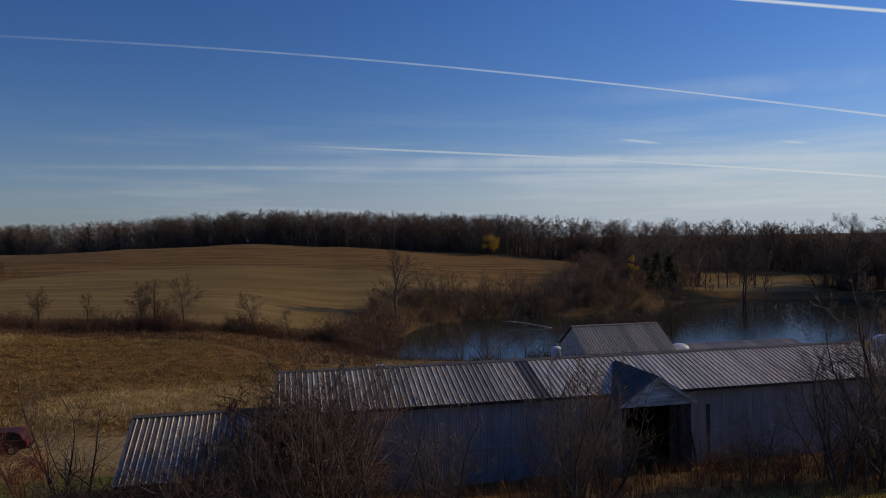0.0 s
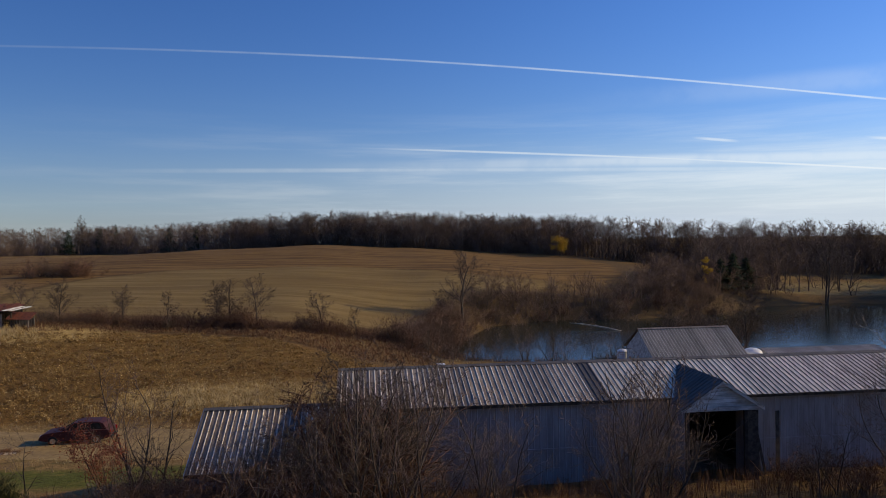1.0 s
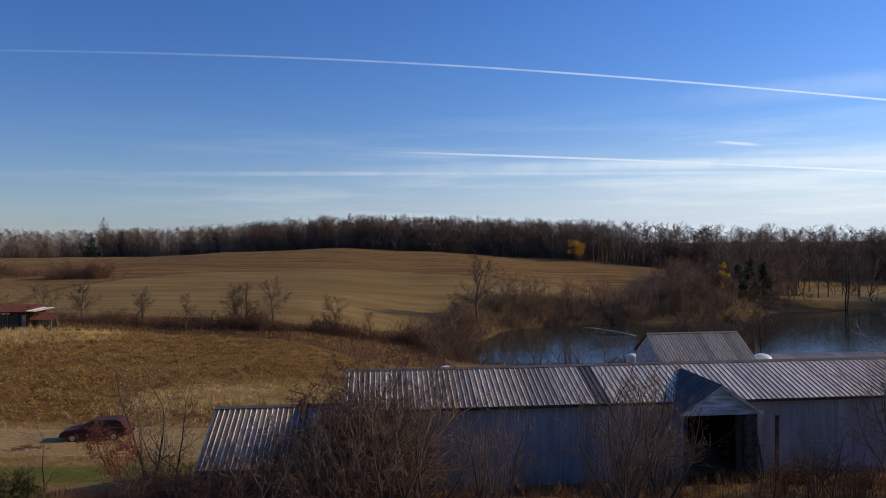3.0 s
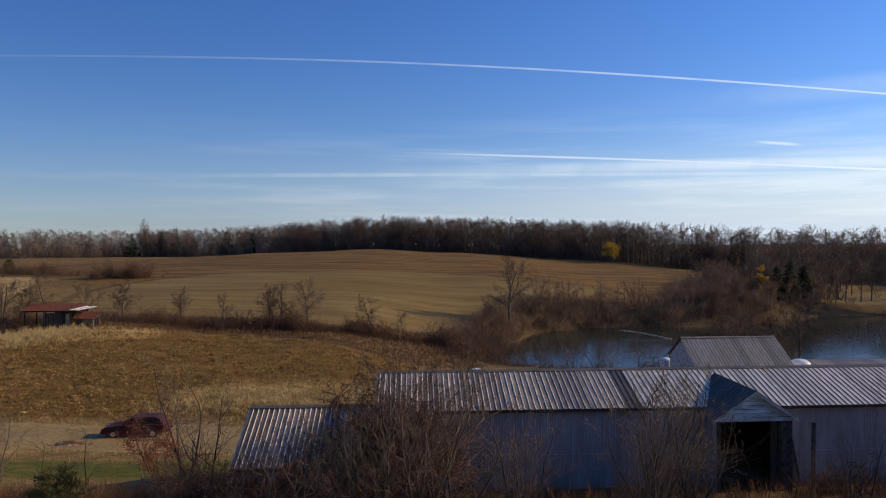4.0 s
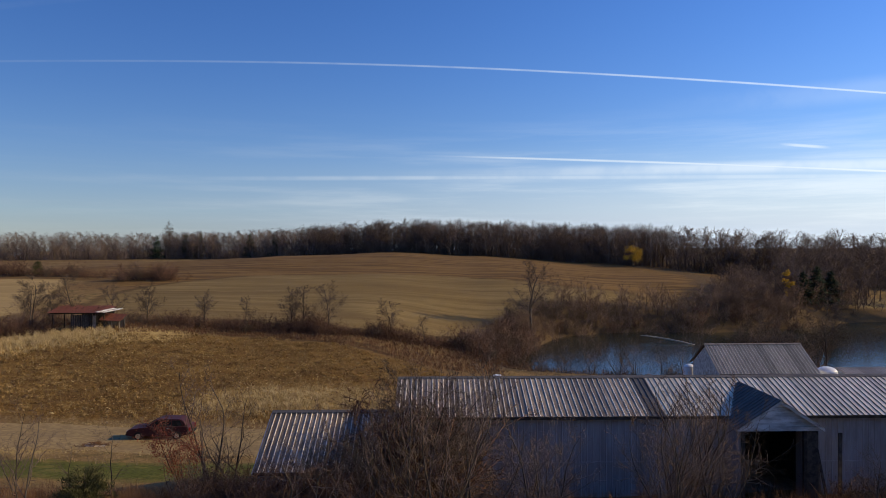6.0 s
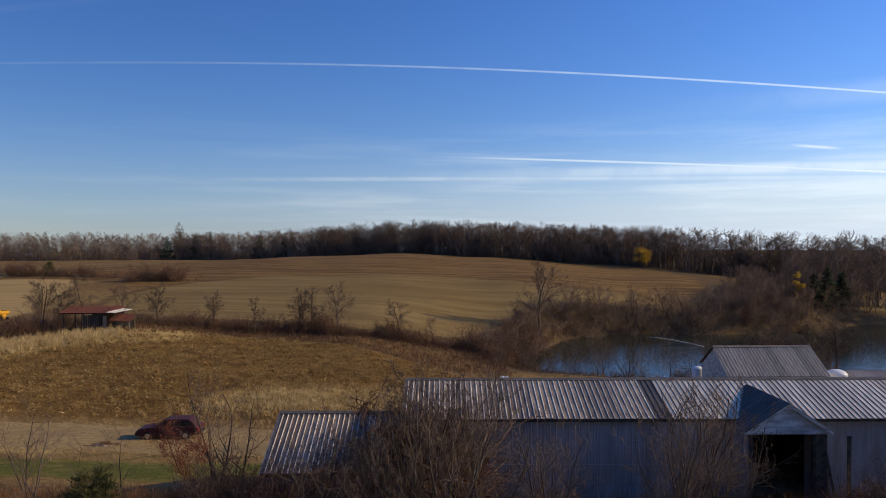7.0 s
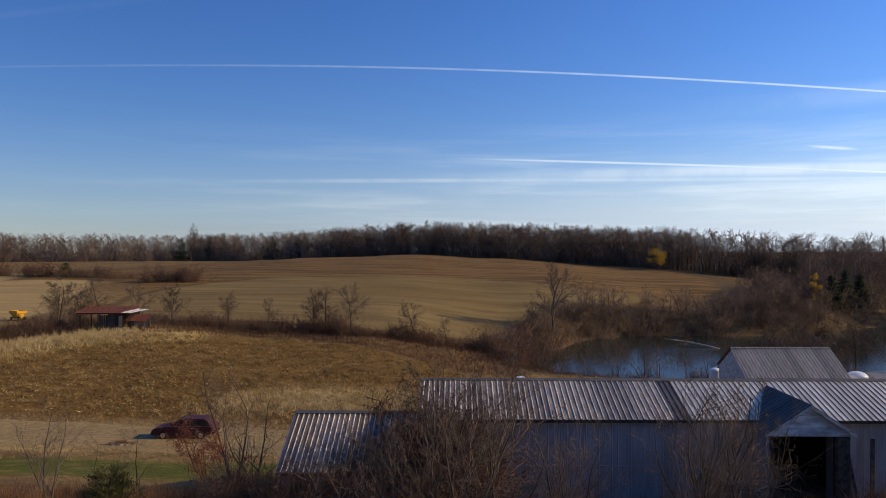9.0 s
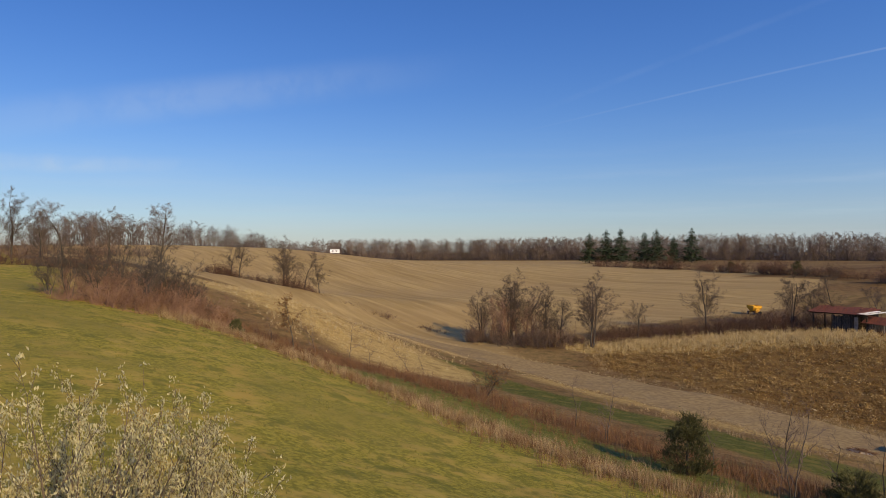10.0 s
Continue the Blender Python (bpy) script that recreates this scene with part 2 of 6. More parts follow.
M = dict(
    bark=surface("grey_brown_bark", (0.055, 0.045, 0.036), (0.14, 0.115, 0.09), 6.0, 0.9, vary=0.25, stretch=(1, 1, 0.25)),
    twig=surface("bare_twigs", (0.075, 0.055, 0.04), (0.17, 0.125, 0.09), 1.2, 0.9, bump=0.0, vary=0.25),
    pale_twig=surface("pale_bare_twigs", (0.115, 0.08, 0.062), (0.255, 0.185, 0.15), 1.2, 0.9, bump=0.0, vary=0.2),
    red_twig=surface("reddish_bare_twigs", (0.12, 0.066, 0.044), (0.24, 0.135, 0.085), 1.2, 0.9, bump=0.0, vary=0.25),
    wood_mass=surface("far_bare_woods", (0.10, 0.073, 0.060), (0.215, 0.158, 0.122), 0.15, 0.95, bump=0.0, through_light=0.2, stain=(0.085, 0.068, 0.055), stain_scale=0.03),
    far_mass=surface("distant_bare_woods", (0.125, 0.092, 0.072), (0.235, 0.172, 0.135), 0.12, 0.95, bump=0.0, stain=(0.10, 0.085, 0.07), stain_scale=0.02),
    willow=surface("brown_bare_willow", (0.13, 0.088, 0.062), (0.29, 0.20, 0.14), 0.4, 0.95, bump=0.0, through_light=0.2, stain=(0.11, 0.075, 0.054), stain_scale=0.06),
    hedge_mass=surface("red_brown_brush", (0.066, 0.036, 0.025), (0.155, 0.086, 0.054), 0.5, 0.95, bump=0.0, stain=(0.06, 0.038, 0.028), stain_scale=0.1),
    thicket=surface("pale_brown_thicket_twigs", (0.18, 0.10, 0.064), (0.34, 0.20, 0.125), 0.6, 0.95, bump=0.0),
    fir=surface("dark_conifer_needles", (0.022, 0.034, 0.018), (0.055, 0.074, 0.034), 1.5, 0.9, bump=0.0, vary=0.2),
    cedar=surface("cedar_needles", (0.055, 0.058, 0.024), (0.135, 0.125, 0.05), 3.0, 0.9, bump=0.0, vary=0.2),
    yellow_leaf=surface("yellow_leaves", (0.42, 0.26, 0.035), (0.60, 0.40, 0.07), 2.0, 0.8, bump=0.0, through_light=0.4),
    brown_leaf=surface("dry_brown_leaves", (0.16, 0.08, 0.03), (0.32, 0.18, 0.07), 3.0, 0.8, bump=0.0, through_light=0.25),
    red_leaf=surface("dull_red_leaves", (0.16, 0.04, 0.025), (0.30, 0.09, 0.05), 3.0, 0.8, bump=0.0, through_light=0.25),
    seed=surface("silvery_seed_heads", (0.56, 0.47, 0.22), (0.84, 0.76, 0.46), 9.0, 0.8, bump=0.0, through_light=0.45),
    weed=surface("dry_weeds", (0.20, 0.125, 0.062), (0.46, 0.34, 0.18), 0.8, 0.9, bump=0.0),
    red_weed=surface("reddish_dry_weeds", (0.11, 0.056, 0.028), (0.24, 0.13, 0.068), 0.8, 0.9, bump=0.0),
    straw=surface("straw_grass", (0.40, 0.29, 0.13), (0.66, 0.52, 0.27), 0.8, 0.9, bump=0.0, through_light=0.2),
    stubble=surface("corn_stubble", (0.20, 0.118, 0.042), (0.47, 0.315, 0.12), 0.6, 0.9, bump=0.0, stain=(0.17, 0.10, 0.045), stain_scale=0.12),
    green=surface("green_grass_tufts", (0.14, 0.135, 0.025), (0.29, 0.25, 0.055), 0.5, 0.9, bump=0.0, through_light=0.2),
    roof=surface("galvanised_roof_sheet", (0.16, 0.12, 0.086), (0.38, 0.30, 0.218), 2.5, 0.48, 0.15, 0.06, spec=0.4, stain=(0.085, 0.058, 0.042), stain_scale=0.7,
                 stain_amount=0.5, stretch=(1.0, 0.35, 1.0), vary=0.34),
    # sun glints on the ribs, put in as a much lighter metal colour
    rib=surface("sunlit_rib_metal", (0.88, 0.78, 0.62), (0.96, 0.88, 0.74), 3.0, 0.42, 0.35, 0.04, stain=(0.24, 0.17, 0.12), stain_scale=0.9, stain_amount=0.4, stretch=(1.0, 0.35, 1.0), vary=0.2),
    # shade on the pale sheets' rib flanks, put in as a dark colour
    shade_rib=surface("shaded_flank_metal", (0.05, 0.042, 0.034), (0.14, 0.115, 0.09), 3.0, 0.42, 0.3, 0.04, stain=(0.12, 0.09, 0.06), stain_scale=0.9, stain_amount=0.5, stretch=(1.0, 0.35, 1.0), vary=0.2),
    old_rib=surface("dull_rib_metal", (0.52, 0.46, 0.40), (0.74, 0.67, 0.59), 3.0, 0.5, 0.5, 0.04, stain=(0.2, 0.15, 0.12), stain_scale=0.9, stain_amount=0.5, vary=0.2),
    rust_rib=surface("rusty_rib_metal", (0.11, 0.034, 0.024), (0.22, 0.08, 0.05), 1.6, 0.75, 0.1, 0.2, vary=0.2),
    old_roof=surface("weathered_roof_sheet", (0.20, 0.165, 0.135), (0.36, 0.31, 0.265), 2.5, 0.65, 0.05, 0.10, stain=(0.13, 0.10, 0.085), stain_scale=0.9,
                     stain_amount=0.5, stretch=(1.0, 0.35, 1.0), vary=0.25),
    # sheet colour raised to cream to carry the sun's sheen; the stains are its own
    pale_roof=surface("pale_sheen_roof_sheet", (0.60, 0.51, 0.37), (0.88, 0.77, 0.59), 2.5, 0.48, 0.30, 0.05, spec=0.5, stain=(0.13, 0.088, 0.058), stain_scale=0.9,
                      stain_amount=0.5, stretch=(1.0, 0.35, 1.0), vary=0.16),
    slate_roof=surface("dull_grey_roof", (0.088, 0.083, 0.080), (0.135, 0.127, 0.122), 2.5, 0.6, 0.1, 0.06, stain=(0.13, 0.11, 0.10), stain_scale=0.9, stain_amount=0.4, vary=0.12),
    rust=surface("rusty_red_roof_sheet", (0.085, 0.032, 0.024), (0.165, 0.066, 0.046), 1.6, 0.75, 0.1, 0.2, stain=(0.11, 0.06, 0.045), stain_scale=0.5, vary=0.2),
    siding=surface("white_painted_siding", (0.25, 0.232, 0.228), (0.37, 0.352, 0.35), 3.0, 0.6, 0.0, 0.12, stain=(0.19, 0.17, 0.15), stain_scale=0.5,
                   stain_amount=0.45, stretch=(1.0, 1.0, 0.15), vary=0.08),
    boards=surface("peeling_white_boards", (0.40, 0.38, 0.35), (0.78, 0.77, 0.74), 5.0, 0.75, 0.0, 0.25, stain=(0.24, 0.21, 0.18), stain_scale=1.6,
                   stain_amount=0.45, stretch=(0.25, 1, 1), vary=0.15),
    grey_wood=surface("grey_weathered_wood", (0.10, 0.085, 0.07), (0.24, 0.21, 0.18), 5.0, 0.85, 0.0, 0.3, stretch=(1, 1, 0.2), vary=0.3),
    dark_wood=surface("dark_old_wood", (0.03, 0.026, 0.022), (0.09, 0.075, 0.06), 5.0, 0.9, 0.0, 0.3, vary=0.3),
    white=surface("white_enamel", (0.70, 0.71, 0.72), (0.82, 0.82, 0.82), 2.0, 0.35, 0.0, 0.03, stain=(0.5, 0.47, 0.42), stain_scale=1.2, stain_amount=0.3),
    car_paint=surface("dark_maroon_car_paint", (0.045, 0.014, 0.014), (0.085, 0.024, 0.022), 8.0, 0.55, 0.0, 0.0, spec=0.2, stain=(0.10, 0.07, 0.05), stain_scale=1.5, stain_amount=0.3),
    glass=surface("dark_window_glass", (0.015, 0.018, 0.02), (0.03, 0.034, 0.038), 3.0, 0.12, 0.0, 0.0, spec=0.35),
    tyre=surface("black_rubber", (0.012, 0.012, 0.012), (0.03, 0.03, 0.03), 12.0, 0.85),
    chrome=surface("worn_metal", (0.42, 0.42, 0.42), (0.6, 0.6, 0.6), 8.0, 0.35, 0.9, 0.05),
    lens=surface("headlight_lens", (0.6, 0.6, 0.6), (0.75, 0.75, 0.75), 8.0, 0.15),
    tail=surface("red_lens", (0.25, 0.01, 0.01), (0.38, 0.02, 0.02), 8.0, 0.2),
    wagon=surface("yellow_wagon_paint", (0.55, 0.27, 0.02), (0.74, 0.40, 0.04), 3.0, 0.5, 0.0, 0.08, stain=(0.30, 0.15, 0.05), stain_scale=1.0, stain_amount=0.3),
    stone=surface("pale_rubble", (0.25, 0.19, 0.13), (0.46, 0.38, 0.28), 3.0, 0.9, 0.0, 0.3),
    concrete=surface("old_concrete", (0.30, 0.29, 0.27), (0.46, 0.45, 0.42), 3.0, 0.9, 0.0, 0.2),
    log=surface("pale_log", (0.44, 0.36, 0.25), (0.66, 0.56, 0.41), 2.0, 0.85, 0.0, 0.2),
    dark_roof=surface("grey_shingle_roof", (0.10, 0.10, 0.105), (0.18, 0.18, 0.185), 3.0, 0.9),
)

# ---- small builders ----


class Geo:
    """Vertices and faces that become one mesh."""

    def __init__(self):
        self.v, self.f = [], []

    def box(self, x0, x1, y0, y1, z0, z1):
        n = len(self.v)
        self.v += [(x, y, z) for z in (z0, z1) for x, y in ((x0, y0), (x1, y0), (x1, y1), (x0, y1))]
        self.f += [tuple(n + i for i in q) for q in ((0, 3, 2, 1), (4, 5, 6, 7), (0, 1, 5, 4), (1, 2, 6, 5), (2, 3, 7, 6), (3, 0, 4, 7))]
        return self

    def prism(self, outline, a, b, axis="y"):
        """An outline of (u, w) drawn out from a to b along an axis: u runs along the other level axis, w up ("z": both level)."""
        n, k = len(self.v), len(outline)
        for s in (a, b):
            for u, q in outline:
                self.v.append({"y": (u, s, q), "x": (s, u, q), "z": (u, q, s)}[axis])
        self.f += [tuple(n + i for i in range(k))[::-1], tuple(n + k + i for i in range(k))]
        self.f += [(n + i, n + (i + 1) % k, n + k + (i + 1) % k, n + k + i) for i in range(k)]
        return self

    def tube(self, path, radii, sides=6, cap=True):
        n = len(self.v)
        path = [Vector(p) for p in path]
        for i, p in enumerate(path):
            d = (path[min(i + 1, len(path) - 1)] - path[max(i - 1, 0)]).normalized()
            a = d.orthogonal().normalized()
            b = d.cross(a)
            for k in range(sides):
                t = 2 * math.pi * k / sides
                self.v.append(tuple(p + (a * math.cos(t) + b * math.sin(t)) * radii[i]))
        for i in range(len(path) - 1):
            for k in range(sides):
                k2 = (k + 1) % sides
                self.f.append((n + i * sides + k, n + i * sides + k2, n + (i + 1) * sides + k2, n + (i + 1) * sides + k))
        if cap:
            self.f.append(tuple(n + k for k in range(sides))[::-1])
            self.f.append(tuple(n + (len(path) - 1) * sides + k for k in range(sides)))
        return self

    def mesh(self, name, material, smooth=False):
        me = bpy.data.meshes.new(name)
        me.from_pydata(self.v, [], self.f)
        me.materials.append(material)
        if smooth:
            me.shade_smooth()
        me.validate()
        return me


def raw_mesh(name, verts, tris, material):
    """A mesh from numpy arrays of vertices and triangles."""
    me = bpy.data.meshes.new(name)
    me.vertices.add(len(verts))
    me.vertices.foreach_set("co", np.asarray(verts, np.float32).ravel())
    me.loops.add(len(tris) * 3)
    me.loops.foreach_set("vertex_index", np.asarray(tris, np.int32).ravel())
    me.polygons.add(len(tris))
    me.polygons.foreach_set("loop_start", np.arange(0, len(tris) * 3, 3, dtype=np.int32))
    me.update(calc_edges=True)
    me.materials.append(material)
    return me


def part(name, geo, material, parent, label="", smooth=False, bevel=0.0):
    me = geo if isinstance(geo, bpy.types.Mesh) else geo.mesh(name, material, smooth)
    if bevel:
        bm = bmesh.new()
        bm.from_mesh(me)
        bmesh.ops.bevel(bm, geom=bm.edges[:], offset=bevel, segments=2, affect="EDGES", profile=0.7)
        bm.to_mesh(me)
        bm.free()
    ob = new(name, me)
    ob.parent = parent
    if label:
        tagged(ob, label)
    return ob


def thing(name, at, label, category, group="", turn=0.0):
    ob = new(name)
    ob.empty_display_size = 0.2
    ob.matrix_basis = pose(*at, 0, 0, turn)
    return tagged(ob, label, category, group)


def curve_through(knots, x):
    """A smooth curve through (x, y) knots, for arrays."""
    kx, ky = np.array([k[0] for k in knots], float), np.array([k[1] for k in knots], float)
    h = np.diff(kx)
    s = np.diff(ky) / h
    m = np.empty_like(ky)
    m[0], m[-1] = s[0], s[-1]
    m[1:-1] = np.where(s[:-1] * s[1:] > 0, 2 * s[:-1] * s[1:] / (s[:-1] + s[1:] + 1e-9 * np.sign(s[:-1] + s[1:] + 1e-12)), 0)
    x = np.clip(np.asarray(x, float), kx[0], kx[-1])
    i = np.clip(np.searchsorted(kx, x, side="right") - 1, 0, len(h) - 1)
    t = (x - kx[i]) / h[i]
    return ((2 * t**3 - 3 * t**2 + 1) * ky[i] + (t**3 - 2 * t**2 + t) * h[i] * m[i] + (3 * t**2 - 2 * t**3) * ky[i + 1] + (t**3 - t**2) * h[i] * m[i + 1])


def ease(x, lo, hi):
    t = np.clip((np.asarray(x, float) - lo) / (hi - lo), 0, 1)
    return t * t * (3 - 2 * t)


def inside(x, y, loop):
    """The signed distance to a loop of (x, y), more than zero inside it, for arrays."""
    x, y = np.asarray(x, float), np.asarray(y, float)
    best, sign = np.full(x.shape, 1e9), np.zeros(x.shape, bool)
    for (ax, ay), (bx, by) in zip(loop, loop[1:] + loop[:1]):
        ex, ey = bx - ax, by - ay
        t = np.clip(((x - ax) * ex + (y - ay) * ey) / (ex * ex + ey * ey), 0, 1)
        best = np.minimum(best, np.hypot(x - ax - t * ex, y - ay - t * ey))
        if ay != by:
            sign ^= ((ay > y) != (by > y)) & (x < ex * (y - ay) / ey + ax)
    return np.where(sign, best, -best)


def off_line(x, y, line):
    """The distance to an open line of (x, y) points, for arrays."""
    x, y = np.asarray(x, float), np.asarray(y, float)
    best = np.full(x.shape, 1e9)
    for (ax, ay), (bx, by) in zip(line, line[1:]):
        ex, ey = bx - ax, by - ay
        t = np.clip(((x - ax) * ex + (y - ay) * ey) / (ex * ex + ey * ey), 0, 1)
        best = np.minimum(best, np.hypot(x - ax - t * ex, y - ay - t * ey))
    return best


def along(line, n, rng, spread):
    """n places scattered along a line."""
    seg = [math.dist(a, b) for a, b in zip(line, line[1:])]
    out = []
    for _ in range(n):
        s = rng.random() * sum(seg)
        for (a, b), l in zip(zip(line, line[1:]), seg):
            if s <= l:
                break
            s -= l
        t = min(1.0, s / l)
        out.append((a[0] + (b[0] - a[0]) * t + rng.gauss(0, spread), a[1] + (b[1] - a[1]) * t + rng.gauss(0, spread)))
    return out


# ---- the lie of the land ----
POND = [(12, 112), (16, 103), (26, 99), (42, 99), (70, 100), (100, 104), (150, 112), (158, 140), (140, 160), (122, 168), (98, 166), (84, 156), (62, 148), (38, 150), (26, 142), (20, 127)]
WATER = -4.0
ROAD = [(4, 50), (-10, 53.5), (-24, 55.2), (-42, 56.5), (-60, 56.5), (-74, 53.8), (-88, 50)]
CORN = [(-72, 75), (-62, 64), (-44, 62.5), (-26, 61.5), (-8, 60), (3, 62), (6, 74), (1, 88), (-10, 98), (-26, 104), (-42, 101), (-52, 98)]
TAN = [(-62, 122), (-40, 118), (-14, 114), (8, 119), (26, 150), (50, 171), (47, 174.5), (27, 177.5), (6, 184.5), (-16, 184.2), (-36, 182.8), (-48.5, 179.4), (-58.8, 171.5), (-65, 160), (-68, 146)]
WEST = [(-70, 49.5), (-80, 45), (-94, 39), (-108, 31), (-124, 24), (-160, 14), (-260, 20), (-420, 60), (-420, 260), (-300, 330), (-170, 230), (-96, 190), (-84, 160), (-72, 126), (-76, 100), (-82, 76), (-76, 62), (-66, 58)]
MEADOW_EDGE = [(-110, 8), (-75, 9), (-52, 13), (-44, 17.5), (-36, 20.5), (-26, 21.8), (-14, 23.5), (0, 25)]
WEED_ROW = [(-80, 14), (-62, 19), (-55, 24.5), (-44, 28.5), (-33, 30.5), (-24, 31.5), (-15, 31.5), (-9, 31)]

LITTER = [[(4, 112), (12, 104), (14, 128), (22, 143), (38, 150), (56, 148), (84, 156), (92, 172), (84, 252), (68, 264), (76, 215), (68, 184), (54, 168), (34, 160), (18, 152), (8, 126)],
          [(-70, 345), (-20, 320), (20, 298), (60, 274), (84, 250), (130, 224), (165, 210), (200, 185), (150, 182), (160, 140), (156, 108), (240, 80), (500, 200), (300, 600), (-50, 600)],
          [(-560, 200), (-480, 212), (-420, 297), (-330, 342), (-230, 382), (-150, 407), (-90, 377), (-60, 345), (-50, 600), (-500, 700)],
          [(34, 98), (34, 92), (64, 93), (64, 100)],
          [(3, 111), (2, 103), (12, 95), (40, 92), (42, 98), (18, 102), (12, 108)]]

PROFILES = [
    (-260, [(-200, 15), (-40, 15), (40, 16.3), (90, 15.5), (150, 10.5), (250, 7.5), (400, 8.5), (800, 10)]),
    (-130, [(-200, 14), (-40, 13.6), (0, 13), (22, 12.2), (40, 9.6), (52, 7.2), (66, 4.8), (90, 3.6), (130, 4.2), (200, 7.5), (400, 8.5), (800, 10)]),
    (-90, [(-200, 14), (-40, 13.6), (0, 12.6), (20, 10.8), (34, 8.0), (46, 3.6), (56, 1.2), (68, 0.3), (90, 1.6), (125, 3.4), (190, 7.6), (260, 9.5), (400, 9.5), (800, 10)]),
    (-50, [(-200, 14), (-40, 13.4), (0, 11.4), (13, 9.0), (23, 5.4), (32, 3.3), (45, 0.8), (58, -0.4), (75, 0.2), (103, 2.5), (125, 3.2), (190, 8.0), (250, 11.6), (400, 10.5), (800, 10)]),
    (-18, [(-200, 14), (-40, 12.6), (0, 9.6), (14, 6.4), (28, 3.4), (40, 1.2), (52, -0.5), (64, -0.8), (80, -0.2), (105, 1.0), (125, 2.2), (190, 8.0), (250, 12.0), (320, 12.5), (400, 11), (800, 10)]),
    (14, [(-200, 14), (-40, 12.4), (0, 9.2), (14, 6.0), (28, 3.0), (33, 2.2), (42, 1.4), (58, -0.9), (80, -2.0), (100, -2.6), (130, -1.5), (160, 3.4), (190, 7.0), (250, 10.5), (320, 11), (800, 10)]),
    (60, [(-200, 14), (-40, 12.0), (0, 9.0), (14, 5.8), (28, 2.8), (40, 1.8), (60, -1.2), (90, -3.0), (140, -2.0), (160, 0), (190, 4.6), (250, 7.5), (320, 9), (800, 10)]),
    (130, [(-200, 13), (0, 8.0), (28, 3.0), (60, 0.0), (90, -2.8), (170, -2.6), (200, -0.5), (260, 4.0), (340, 8), (800, 10)]),
]


def land(x, y):
    """The height of the ground, for numbers or arrays."""
    x, y = np.broadcast_arrays(np.asarray(x, float), np.asarray(y, float))
    z = curve_through(PROFILES[0][1], y)
    for (xa, _), (xb, prof) in zip(PROFILES, PROFILES[1:]):
        k = ease(x, xa, xb)
        z = z * (1 - k) + curve_through(prof, y) * k
    sd = inside(x, y, POND)
    k = ease(sd, -9.0, 3.0)
    z = z * (1 - k) + (WATER - 1.6) * k
    z = z + 0.12 * np.sin(x * 0.21 + 1.3) * np.sin(y * 0.17) + 0.05 * np.sin(x * 0.9 + y * 0.4) * np.sin(y * 0.8 - x * 0.3)
    return z if z.ndim else float(z)


def grid_steps(lo, hi, fine_lo, fine_hi, fine, grow):
    """Coordinates that lie close together in the middle and ever further apart outside."""
    mid = list(np.arange(fine_lo, fine_hi + 1e-6, fine))
    step, p, left = fine, fine_lo, []
    while p > lo:
        step = min(step * grow, 60)
        p -= step
        left.append(p)
    step, p, right = fine, fine_hi, []
    while p < hi:
        step = min(step * grow, 60)
        p += step
        right.append(p)
    return np.array(left[::-1] + mid + right)


gx = grid_steps(-1800, 1800, -90, 40, 1.0, 1.04)
gy = grid_steps(-900, 2400, 5, 120, 1.0, 1.035)
GX, GY = np.meshgrid(gx, gy)
GZ = land(GX, GY)
nx, ny = len(gx), len(gy)
idx = np.arange(nx * ny).reshape(ny, nx)
quads = np.stack([idx[:-1, :-1], idx[:-1, 1:], idx[1:, 1:], idx[1:, :-1]], -1).reshape(-1, 4)
gm = bpy.data.meshes.new("ground")
gm.vertices.add(nx * ny)
gm.vertices.foreach_set("co", np.stack([GX, GY, GZ], -1).astype(np.float32).ravel())
gm.loops.add(len(quads) * 4)
gm.loops.foreach_set("vertex_index", quads.astype(np.int32).ravel())
gm.polygons.add(len(quads))
gm.polygons.foreach_set("loop_start", np.arange(0, len(quads) * 4, 4, dtype=np.int32))
gm.update(calc_edges=True)
gm.shade_smooth()

